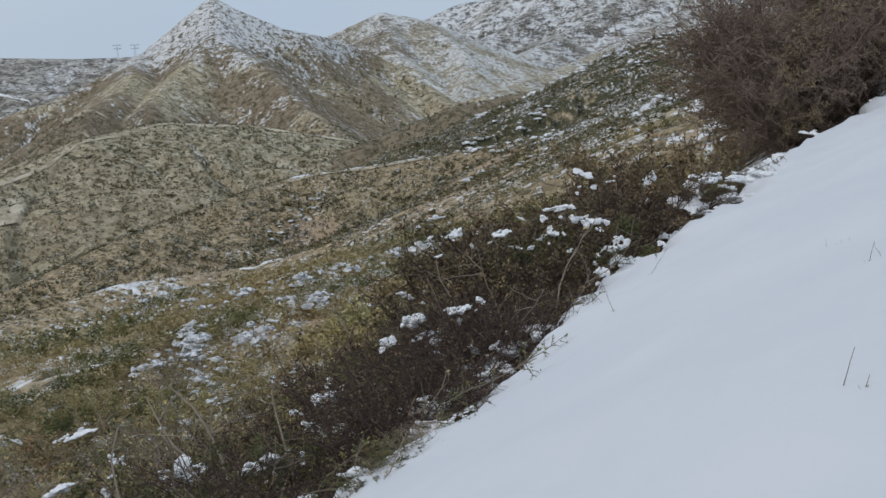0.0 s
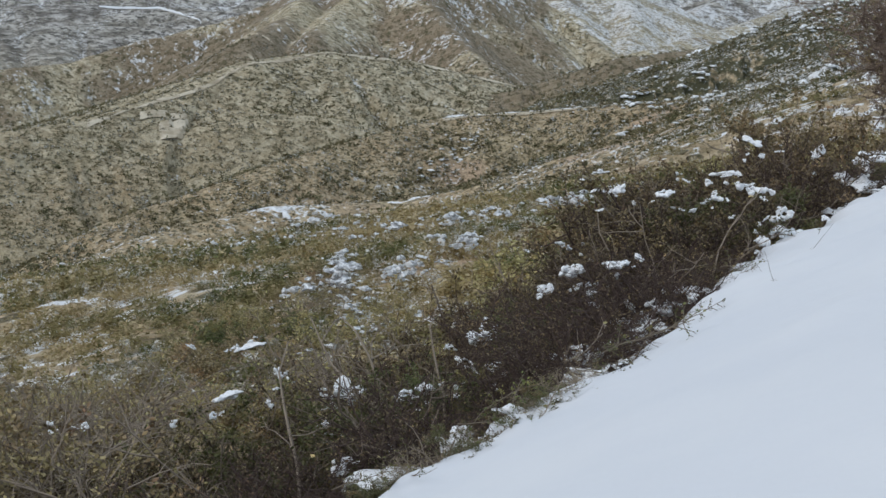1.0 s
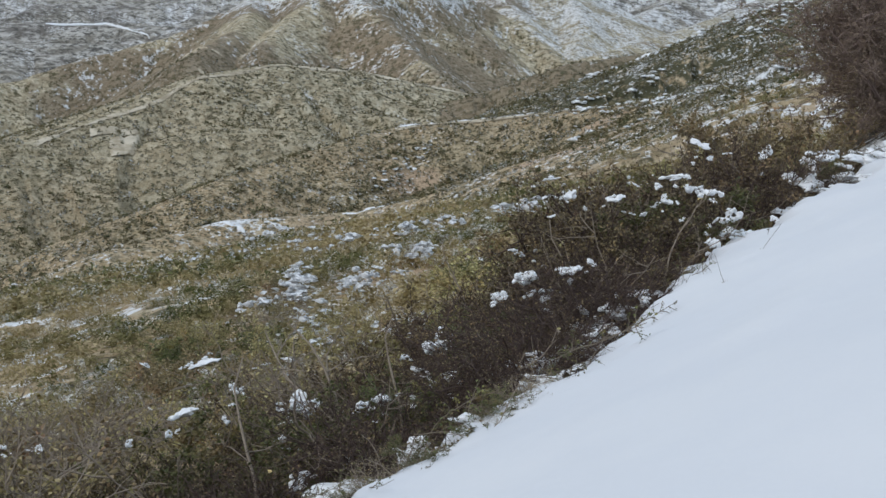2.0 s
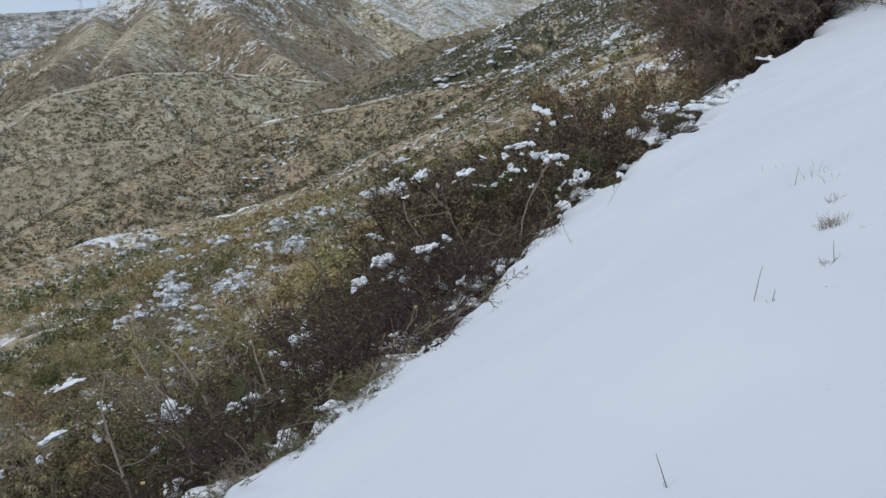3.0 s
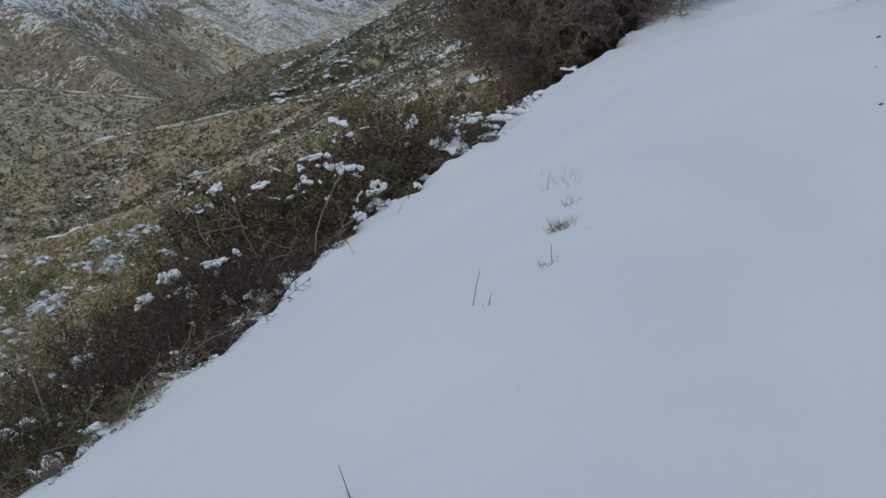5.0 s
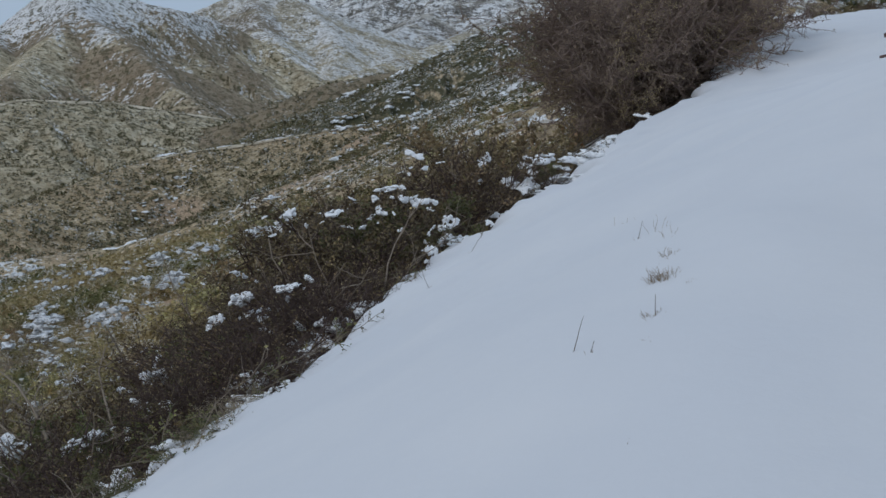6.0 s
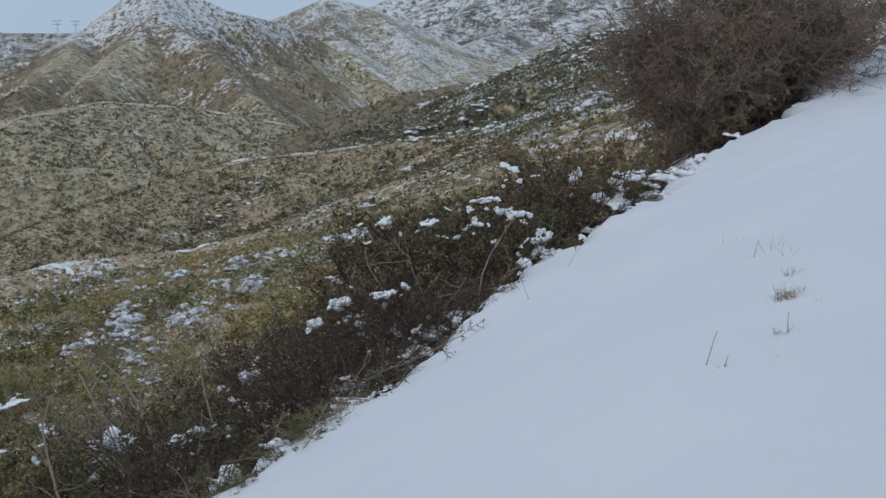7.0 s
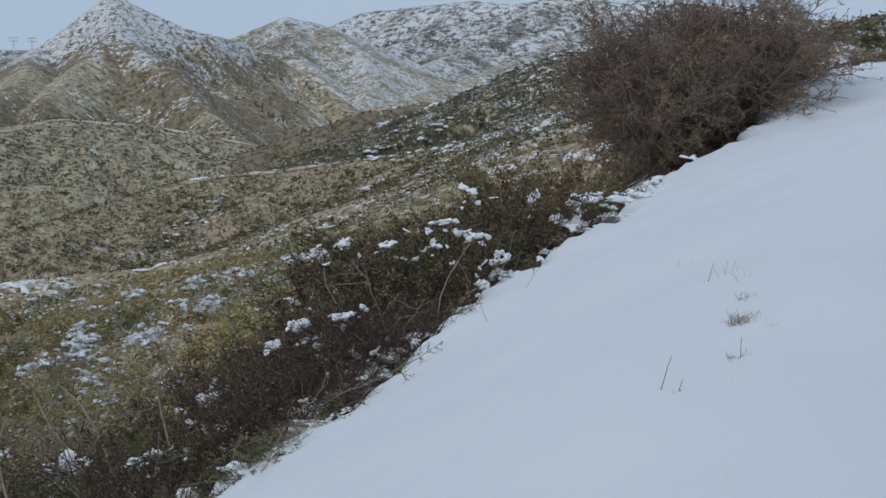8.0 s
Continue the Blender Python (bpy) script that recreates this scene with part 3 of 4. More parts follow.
drift_bank([(-119, 588), (-108, 590), (-99, 591)], 0.95, 1)
drift_bank([(-98, 591), (-80, 594), (-58, 597)], 0.5, 2)
drift_bank([(-11, 570), (4, 545), (19, 520)], 0.8, 3)
drift_bank([(-84, 340), (-77, 342), (-70, 343)], 0.6, 4)
drift_bank([(-40, 744), (-24, 741), (-8, 735), (6, 727), (16, 720)], 3.0, 5)
drift_bank([(-112, 322), (-105, 319)], 0.9, 6)
drift_bank([(-1316, 2664), (-1190, 2694), (-1130, 2670), (-1072, 2634), (-1050, 2600)], 3.2, 7, whole=0.1)
drift_bank([(-420, 1108), (-404, 1102), (-389, 1092)], 2.4, 8, DIRT, "short pale terrace cut into the mountain flank", 0.6)
drift_bank([(-384, 1088), (-374, 1086)], 1.5, 9, DIRT, "short pale terrace cut into the mountain flank", 0.6)
drift_bank([(-372, 1020), (-345, 1018), (-313, 992), (-276, 961)], 1.6, 10, DIRT, "pale branch road graded along the hill", 0.6)


def snow_flake(seed):
    """One flat ragged pancake of old snow, a metre across."""
    bm = bmesh.new()
    bmesh.ops.create_icosphere(bm, subdivisions=2, radius=0.5)
    for v in bm.verts:
        v.co += Vector(noise.noise_vector(v.co * 3.5 + Vector((seed, 0, 0)))) * 0.45
    v, t = np.array([q.co[:] for q in bm.verts]), np.array([[w.index for w in f.verts] for f in bm.faces])
    bm.free()
    return v, t


def hill_snow():
    """Broken lines and patches of old snow on the middle hills: line, count, straying, smallest and largest piece."""
    rng = np.random.default_rng(101)
    lines = [([(-118, 527), (-113, 541), (-109, 551), (-105, 565), (-102, 576)], 70, 3.0, 0.6, 2.2), ([(-34, 750), (0, 742), (36, 718), (60, 700)], 130, 11, 1.0, 4.2), ([(-60, 600), (-30, 590), (0, 575)], 60, 6, 0.5, 1.8)]
    places, sizes = [], []
    for line, count, stray, low, high in lines:
        pts = np.array(line, float)
        steps = np.concatenate([[0], np.cumsum(np.hypot(*np.diff(pts, axis=0).T))])
        k = rng.uniform(0, steps[-1], count)
        x, y = np.interp(k, steps, pts[:, 0]) + rng.normal(size=count) * stray, np.interp(k, steps, pts[:, 1]) + rng.normal(size=count) * stray
        size = low + (high - low) * rng.uniform(0, 1, count) ** 2
        away = np.hypot(x, y)
        x, y = x - 5 * x / away, y - 5 * y / away
        places.append(np.stack([x, y, land(x, y)[0] + 0.15 + 0.2 * size], 1))
        sizes.append(np.stack([size * rng.uniform(0.9, 1.9, count), size, size * rng.uniform(0.25, 0.5, count)], 1))
    # flecks between the bushes of the dark hill and the ridge before it
    az, r = np.radians(rng.uniform(-3.5, 8, 2600)), rng.uniform(300, 745, 2600)
    x, y = r * np.sin(az), r * np.cos(az)
    held = fbm(x / 25, y / 25, 4, 55) > 0.5
    x, y, r = x[held], y[held], r[held]
    size = r * rng.uniform(0.0012, 0.0048, len(x))
    places.append(np.stack([x, y, land(x, y)[0] + 0.3 + 0.2 * size], 1))
    sizes.append(np.stack([size * rng.uniform(0.9, 1.9, len(x)), size, size * rng.uniform(0.3, 0.55, len(x))], 1))
    places, sizes = np.concatenate(places), np.concatenate(sizes)
    pick = rng.integers(0, 4, len(places))
    made = [scatter(*snow_flake(k), places[pick == k], sizes[pick == k], rng.uniform(0, 6.28, (pick == k).sum())) for k in range(4)]
    me = fast_mesh("hill_snow", *joined(made))
    me.shade_smooth()
    me.materials.append(FRESH)
    return tagged(new("hill_snow", me), "broken lines and patches of old snow on the dark hillsides", "snow", kind="stuff")


hill_snow()

# ---- power pylons on the skyline ----
def beam(bm, a, b, r):
    a, b = Vector(a), Vector(b)
    d = b - a
    m = Matrix.Translation((a + b) / 2) @ d.to_track_quat("Z", "Y").to_matrix().to_4x4()
    bmesh.ops.create_cone(bm, cap_ends=True, segments=4, radius1=r, radius2=r, depth=d.length, matrix=m)


def bm_mesh(name, bm):
    me = bpy.data.meshes.new(name)
    bm.to_mesh(me)
    bm.free()
    return me


def build_pylon():
    base = new("pylon")
    for sx in (-1, 1):
        for sy in (-1, 1):
            bm = bmesh.new()
            beam(bm, (sx * 4, sy * 4, 0), (sx * 1.2, sy * 1.2, 26), 0.45)
            beam(bm, (sx * 1.2, sy * 1.2, 26), (sx * 1.0, sy * 1.0, 38), 0.4)
            part("leg", bm_mesh("leg", bm), STEEL, base)
    for z, w in ((27, 12), (37, 14)):
        bm = bmesh.new()
        beam(bm, (-w, 0, z), (w, 0, z), 0.55)
        for q in (-1, 1):
            beam(bm, (q * w, 0, z), (q * 1.2, 0, z + 3), 0.35)
        part("crossarm", bm_mesh("crossarm", bm), STEEL, base)
    for z in (6, 12, 18, 24, 31):
        w = 4 - z * 2.8 / 26 if z < 26 else 1.1
        for a, b in (((-w, -w, z), (w, -w, z + 3)), ((w, -w, z), (-w, -w, z + 3)), ((-w, w, z), (w, w, z + 3)), ((w, w, z), (-w, w, z + 3))):
            bm = bmesh.new()
            beam(bm, a, b, 0.22)
            part("brace", bm_mesh("brace", bm), STEEL, base)
    return tagged(base, "tall grey steel lattice pylon on the distant ridge", "pylon", "pylons on the ridge")


pylon = build_pylon()
pylon_at = [(-1253, 3788), (-1204, 3803), (-1135, 3824)]
for n, (x, y) in enumerate(pylon_at):
    z = float(land(np.array([x * 1.0]), np.array([y * 1.0]))[0][0])
    m = pose(x, y, z - 0.5, 0, 0, 18)
    if n == 0:
        pylon.matrix_world = m
    else:
        copy_thing(pylon, m)


# ---- shrubs beside the track ----
def tube(path, radii, sides=3):
    """Verts and triangles of a tapered twig along a path."""
    path = np.asarray(path)
    d = np.gradient(path, axis=0)
    d /= np.linalg.norm(d, axis=1)[:, None] + 1e-9
    ref = np.array([0.31, 0.17, 0.94]) if abs(d[0][2]) < 0.9 else np.array([1.0, 0.1, 0])
    a = np.cross(d, ref)
    a /= np.linalg.norm(a, axis=1)[:, None] + 1e-9
    b = np.cross(d, a)
    ang = np.arange(sides) * 2 * np.pi / sides
    ring = path[:, None] + (a[:, None] * np.cos(ang)[None, :, None] + b[:, None] * np.sin(ang)[None, :, None]) * np.asarray(radii)[:, None, None]
    tris = []
    for i in range(len(path) - 1):
        for j in range(sides):
            k = (j + 1) % sides
            tris += [(i * sides + j, i * sides + k, (i + 1) * sides + k), (i * sides + j, (i + 1) * sides + k, (i + 1) * sides + j)]
    return ring.reshape(-1, 3), np.array(tris)


def wander(rng, start, way, length, steps, bend, lift):
    pts, p, d = [start], np.array(start, float), np.array(way, float)
    for _ in range(steps):
        d = d + rng.normal(size=3) * bend + np.array([0, 0, lift])
        d /= np.linalg.norm(d)
        p = p + d * length / steps
        pts.append(p.copy())
    return np.array(pts), d


def leaves(rng, centres, size):
    """Small folded leaves, two triangles each, turned every way."""
    n = len(centres)
    a = rng.normal(size=(n, 3))
    a /= np.linalg.norm(a, axis=1)[:, None]
    b = np.cross(a, rng.normal(size=(n, 3)))
    b /= np.linalg.norm(b, axis=1)[:, None] + 1e-9
    c = np.cross(a, b)
    s = (size * rng.uniform(0.6, 1.25, n))[:, None]
    v = np.stack([centres, centres + a * s * 0.5 + b * s * 0.3 + c * s * 0.1, centres + a * s, centres + a * s * 0.5 - b * s * 0.3 + c * s * 0.1], 1)
    t = np.array([[0, 1, 2], [0, 2, 3]])[None] + (np.arange(n) * 4)[:, None, None]
    return v.reshape(-1, 3), t.reshape(-1, 3)


def grow_shrub(seed, stems, boughs, twigs, per_twig, leaf, spread, bare):
    """A shrub one metre high: stems, finer twigs, and leaves along them. Returns the three meshes."""
    rng = np.random.default_rng(seed)
    stands, fine, at = [], [], []
    for i in range(stems):
        a = 2 * np.pi * i / stems + rng.uniform(-0.4, 0.4)
        out = rng.uniform(0.25, 1.0) * spread
        way = np.array([np.cos(a) * out, np.sin(a) * out, 1.0])
        way /= np.linalg.norm(way)
        start = np.array([np.cos(a) * 0.06, np.sin(a) * 0.06, -0.08])
        stem, _ = wander(rng, start, way, rng.uniform(0.75, 1.08), 6, 0.16, 0.03)
        wood = [tube(stem, np.linspace(0.012, 0.004, 7) * rng.uniform(0.7, 1.2) * (0.9 if bare else 1), 4)]
        stands.append(wood)
        for j in range(boughs):
            k = rng.uniform(0.15, 0.95) * 6
            i0 = int(k)
            base = stem[i0] + (stem[min(i0 + 1, 6)] - stem[i0]) * (k - i0)
            w = rng.normal(size=3) * 0.75 + way * 0.5 + np.array([np.cos(a), np.sin(a), 0]) * 0.5 * spread
            w /= np.linalg.norm(w)
            bough, _ = wander(rng, base, w, rng.uniform(0.18, 0.48), 4, 0.25, 0.04)
            wood.append(tube(bough, np.linspace(0.0055, 0.002, 5)))
            for _ in range(twigs):
                q = rng.integers(1, 5)
                w2 = rng.normal(size=3) + (bough[-1] - bough[0]) * 2
                w2 /= np.linalg.norm(w2)
                twig, _ = wander(rng, bough[q], w2, rng.uniform(0.07, 0.2) * (1.6 if bare else 1), 3, 0.3, 0.05)
                fine.append(tube(twig, [0.0026, 0.002, 0.0016, 0.001]))
                m = rng.poisson(per_twig)
                if m:
                    f = rng.uniform(0.2, 3.0, m)
                    lo = f.astype(int).clip(0, 2)
                    at.append(twig[lo] + (twig[lo + 1] - twig[lo]) * (f - lo)[:, None] + rng.normal(size=(m, 3)) * leaf * 0.45)
    made = [("twig", fast_mesh("twig", *joined(fine))), ("foliage", fast_mesh("foliage", *leaves(rng, np.concatenate(at), leaf)))]
    return made + [("stem", fast_mesh("stem", *joined(w))) for w in stands]


def build_shrub(meshes, bark, leaf_mat, label):
    base = new("shrub")
    for nm, me in meshes:
        ob = part(nm, me, leaf_mat if nm == "foliage" else bark, base)
        if nm != "stem":
            tagged(ob, kind="stuff")
    return tagged(base, label, "shrub", "shrubs beside the track")


OLIVE = [grow_shrub(11 + k, 10, 8, 7, 11, 0.040, 0.95, False) for k in range(4)]
GREEN = [grow_shrub(21 + k, 9, 9, 7, 14, 0.036, 1.05, False) for k in range(3)]
BROWN = [grow_shrub(31 + k, 11, 10, 8, 7, 0.030, 0.85, False) for k in range(3)]
SNAG = [grow_shrub(71 + k, 3, 3, 3, 0.6, 0.026, 1.9, True) for k in range(4)]
TWIGGY = [grow_shrub(41 + k, 12, 8, 6, 1.5, 0.026, 0.85, True) for k in range(3)]
TANGLE = [grow_shrub(81 + k, 12, 9, 6, 2.5, 0.024, 1.3, True) for k in range(3)]
BIG = [grow_shrub(51 + k, 15, 14, 15, 19, 0.0115, 0.8, False) for k in range(3)]
STYLES = {
    "olive": (OLIVE, BARK, LEAF_OLIVE, "olive-green evergreen scrub shrub dusted with snow"),
    "green": (GREEN, BARK, LEAF_GREEN, "low dark green leafy shrub at the snow's edge"),
    "brown": (BROWN, BARK_DARK, LEAF_BROWN, "dense dark brown twiggy shrub at the snow's edge"),
    "twiggy": (TWIGGY, BARK_PALE, LEAF_OLIVE, "bare grey-brown twiggy shrub on the slope"),
    "snag": (SNAG, BARK_PALE, LEAF_OLIVE, "bare crooked pale grey branches above the scrub"),
    "tangle": (TANGLE, BARK_DARK, LEAF_BROWN, "dark leafless tangle of twigs under the scrub"),
    "big": (BIG, BARK_TALL, LEAF_TALL, "tall dark purplish-brown shrub beside the track"),
}
grown = {}


def plant(kind, u, p, height, turn, wide=1.0):
    meshes, bark, leaf_mat, label = STYLES[kind]
    k = len(grown.setdefault(kind, [])) % len(meshes)
    x, y = from_track(u, p)
    z = float(land(np.array([x]), np.array([y]))[0][0])
    m = pose(x, y, z - 0.05, 0, 0, turn) @ Matrix.Diagonal((height * wide, height * wide, height, 1))
    if len(grown[kind]) < len(meshes):
        ob = build_shrub(meshes[k], bark, leaf_mat, label)
        ob.matrix_world = m
    else:
        ob = copy_thing(grown[kind][k], pose(0, 0, 0))
        ob.matrix_world = m
    grown[kind].append(ob)


SHRUBS = [
    ("green", 5.6, -6.3, 0.85), ("green", 6.6, -6.0, 0.75), ("olive", 4.6, -6.6, 1.0), ("olive", 5.3, -7.7, 1.15), ("green", 6.7, -7.2, 0.95), ("green", 7.7, -6.1, 0.6), ("olive", 8.0, -7.3, 0.9),
    ("olive", 3.6, -7.3, 1.1), ("olive", 3.0, -6.5, 0.9), ("green", 8.8, -6.0, 0.65), ("brown", 9.6, -6.0, 0.8), ("brown", 10.4, -6.1, 1.05), ("brown", 11.2, -5.95, 1.15), ("brown", 10.6, -7.2, 1.15), ("brown", 9.2, -7.2, 0.85), ("brown", 17.4, -7.0, 1.5), ("olive", 18.8, -7.4, 1.7), ("olive", 20.2, -7.9, 1.7), ("olive", 16.2, -8.2, 1.5), ("olive", 17.8, -8.8, 1.6),
    ("brown", 12.4, -6.5, 1.5), ("green", 12.1, -5.75, 0.95), ("brown", 13.1, -5.9, 1.2), ("brown", 14.1, -5.7, 1.15), ("brown", 13.6, -7.2, 1.6), ("brown", 15.2, -6.3, 1.2), ("brown", 15.0, -7.6, 1.5), ("green", 16.4, -5.7, 0.5),
    ("brown", 17.2, -5.6, 0.45), ("olive", 16.6, -7.2, 1.2), ("olive", 18.0, -8.0, 1.0), ("brown", 11.8, -7.0, 1.1), ("brown", 9.0, -6.5, 0.8), ("brown", 9.9, -6.6, 0.95), ("brown", 10.8, -6.7, 1.1), ("brown", 12.6, -6.9, 1.25), ("brown", 13.8, -6.5, 1.3), ("brown", 14.7, -7.0, 1.35), ("brown", 8.2, -6.3, 0.7),
    ("big", 20.8, -5.8, 2.1), ("big", 21.8, -5.9, 2.65), ("big", 23.2, -5.8, 2.85), ("big", 24.8, -5.8, 2.65), ("big", 26.5, -5.7, 2.0), ("big", 28.2, -5.7, 1.4), ("big", 29.8, -5.7, 0.9),
    ("big", 23.6, -6.5, 2.4), ("brown", 27.5, -4.9, 0.7), ("brown", 25.6, -4.8, 0.8),
]
rng = np.random.default_rng(7)
for kind, u, p, h in SHRUBS:
    p = p + (0.12 if u < 9 else 0.08) if kind != "big" and p > -6.5 and u < 16 else p
    plant(kind, u, p, h, rng.uniform(0, 360), rng.uniform(0.95, 1.25))
for k in range(84):
    u, p = rng.uniform(2.0, 26), -7.6 - rng.uniform(0, 1) ** 1.2 * 17
    plant(("olive", "olive", "twiggy", "olive", "olive", "twiggy", "green")[k % 7], u, p, rng.uniform(0.6, 1.1), rng.uniform(0, 360), rng.uniform(1.0, 1.5))
for k in range(30):
    u = 4.4 + k * 0.38 + rng.uniform(-0.15, 0.15)
    plant("tangle", u, float(snow_edge(u)) - rng.uniform(0.6, 1.3), rng.uniform(0.45, 0.75), rng.uniform(0, 360), rng.uniform(1.1, 1.5))
for k in range(12):
    u = 4.6 + k * 0.95 + rng.uniform(-0.3, 0.3)
    plant(("brown", "tangle")[k % 2], u, float(snow_edge(u)) - rng.uniform(0.3, 0.7), rng.uniform(0.2, 0.4), rng.uniform(0, 360), rng.uniform(1.2, 1.7))
for k in range(8):
    u = 5.2 + k * 0.2 + rng.uniform(-0.1, 0.1)
    plant(("green", "twiggy")[k % 2], u, float(snow_edge(u)) - rng.uniform(0.0, 0.3), rng.uniform(0.16, 0.3), rng.uniform(0, 360), rng.uniform(1.3, 1.9))
for u, p, h in ((35.0, -4.6, 0.5), (35.6, -3.4, 0.45), (36.2, -2.4, 0.5), (34.6, -5.5, 0.6)):
    plant("brown", u, p, h, rng.uniform(0, 360), 1.4)
for u, p, h in ((5.0, -6.9, 1.25), (6.1, -6.6, 1.1), (7.3, -6.9, 1.2), (8.4, -6.6, 1.05), (9.9, -6.9, 1.2), (11.0, -6.5, 1.3), (12.9, -6.6, 1.5), (14.6, -6.4, 1.4), (4.0, -8.0, 1.4), (6.5, -8.6, 1.4), (8.9, -8.4, 1.4)):
    plant("twiggy" if p < -6.95 else "brown", u, p, h * (1.12 if p < -6.95 else 0.85), rng.uniform(0, 360), 0.9)
for k in range(7):
    plant("twiggy", 2.8 + k * 0.9 + rng.uniform(-0.2, 0.2), -6.3 - rng.uniform(0, 2.8), rng.uniform(0.9, 1.3), rng.uniform(0, 360), rng.uniform(0.9, 1.3))
for k in range(48):
    plant("snag", 3.2 + k * 0.25 + rng.uniform(-0.3, 0.3), -5.3 - rng.uniform(0, 3.8), rng.uniform(0.9, 1.6), rng.uniform(0, 360), rng.uniform(0.9, 1.3))


def sprig_meshes(seed):
    """A leafy twig that leans out over the snow, one metre long, along x."""
    rng = np.random.default_rng(seed)
    main, _ = wander(rng, np.array([0, 0, 0.0]), np.array([1.0, 0, 0.12]), 1.0, 9, 0.12, -0.02)
    wood, at = [], []
    for k in range(9):
        q = rng.integers(2, 10)
        w = (main[q] - main[q - 1]) * 6 + rng.normal(size=3) * 0.5
        side, _ = wander(rng, main[q], w / np.linalg.norm(w), rng.uniform(0.12, 0.3), 4, 0.25, 0.0)
        wood.append(tube(side, np.linspace(0.005, 0.002, 5)))
        m = rng.integers(5, 13)
        f = rng.uniform(0.8, 4, m)
        lo = f.astype(int).clip(0, 3)
        at.append(side[lo] + (side[lo + 1] - side[lo]) * (f - lo)[:, None] + rng.normal(size=(m, 3)) * 0.012)
    return fast_mesh("stem", *tube(main, np.linspace(0.006, 0.003, 10), 4)), fast_mesh("twig", *joined(wood)), fast_mesh("foliage", *leaves(rng, np.concatenate(at), 0.030))


SPRIGS = [sprig_meshes(61 + k) for k in range(4)]
sprig_first = {}
for k in range(15):
    u = 4.9 + k * 0.28 + rng.uniform(-0.15, 0.15) if k < 11 else rng.uniform(8.8, 18)
    p = float(snow_edge(u)) - 0.3
    x, y = from_track(u, p)
    z = float(bed(np.array([u]), np.array([p]))[0]) + rng.uniform(0.05, 0.22)
    m = pose(x, y, z, 0, 0, rng.uniform(-65, 10)) @ pose(0, 0, 0, 0, -17) @ Matrix.Scale(rng.uniform(0.4, 0.75), 4)
    if k % 4 not in sprig_first:
        base = new("sprig")
        part("stem", SPRIGS[k % 4][0], BARK, base)
        tagged(part("twig", SPRIGS[k % 4][1], BARK, base), kind="stuff")
        tagged(part("foliage", SPRIGS[k % 4][2], LEAF_GREEN, base), kind="stuff")
        tagged(base, "thin leafy twig leaning out over the snow", "twig", "leafy twigs over the snow")
        sprig_first[k % 4] = base
        base.matrix_world = m
    else:
        copy_thing(sprig_first[k % 4], pose(0, 0, 0)).matrix_world = m


# ---- snow lying in lumps on the shrubs and along the edge ----
def snow_lump(seed, balls):
    """A ragged pillow of snow, one metre wide, moulded into one skin."""
    rng = np.random.default_rng(seed)
    bm = bmesh.new()
    c = Vector((0, 0, 0))
    for k in range(balls):
        r = rng.uniform(0.05, 0.13) * (1.5 if k < 3 else 1)
        bmesh.ops.create_icosphere(bm, subdivisions=1, radius=r, matrix=Matrix.Translation(c) @ Matrix.Diagonal((1.2, 1, 0.75, 1)))
        c = Vector((max(-0.4, min(0.4, c.x + rng.normal() * 0.17)), max(-0.35, min(0.35, c.y + rng.normal() * 0.15)), max(-0.25, min(0.2, c.z + rng.normal() * 0.09))))
    rough = new("lump", bm_mesh("lump", bm))
    mod = rough.modifiers.new("skin", "REMESH")
    mod.mode, mod.voxel_size = "VOXEL", 0.042
    me = bpy.data.meshes.new_from_object(rough.evaluated_get(bpy.context.evaluated_depsgraph_get()))
    bpy.data.objects.remove(rough)
    me.name = "snow_clump"
    for v in me.vertices:
        v.co += Vector(noise.noise_vector(v.co * 8 + Vector((seed, 0, 0)))) * 0.05 + Vector(noise.noise_vector(v.co * 26)) * 0.022
    me.shade_smooth()
    me.materials.clear()
    me.materials.append(FRESH)
    return me


LUMPS = [snow_lump(k, 18 + 5 * (k % 3)) for k in range(7)]
CLUMPS = [
    (-1.31, 11.20, -1.17, 0.41, 0.26), (-1.09, 10.97, -1.26, 0.15, 0.20), (-0.96, 11.48, -1.10, 0.31, 0.13), (-1.56, 13.00, -1.28, 0.21, 0.13), (-2.27, 9.64, -1.83, 0.25, 0.16), (-2.43, 9.54, -1.82, 0.18, 0.09),
    (-1.96, 10.76, -1.67, 0.35, 0.20), (-1.84, 10.32, -1.80, 0.24, 0.12), (-2.85, 9.37, -1.80, 0.32, 0.18)]
CLUMPS += [
    (-0.08, 12.62, -0.61, 0.25, 0.14), (0.28, 13.14, -0.58, 0.35, 0.21), (0.03, 13.09, -0.49, 0.35, 0.09), (-1.31, 14.00, -0.66, 0.22, 0.08), (0.33, 13.95, -0.30, 0.37, 0.10), (-0.46, 10.67, -1.30, 0.34, 0.22),
    (-0.26, 10.61, -1.15, 0.19, 0.14), (1.69, 16.10, -0.86, 0.80, 0.45), (2.10, 17.21, -0.72, 1.05, 0.30), (0.39, 12.92, -1.13, 0.23, 0.23)]
CLUMPS += [
    (0.58, 13.54, -0.90, 0.30, 0.36), (-1.11, 13.48, -0.80, 0.30, 0.15), (-0.56, 13.24, -0.76, 0.36, 0.12), (-0.96, 9.37, -1.38, 0.26, 0.13), (-3.77, 9.76, -1.58, 0.33, 0.12), (-3.44, 9.51, -1.72, 0.14, 0.14),
    (-3.67, 9.04, -1.81, 0.31, 0.11), (-4.71, 8.71, -2.01, 0.09, 0.10), (-4.84, 8.44, -1.94, 0.09, 0.12), (-2.95, 9.61, -1.84, 0.27, 0.23)]
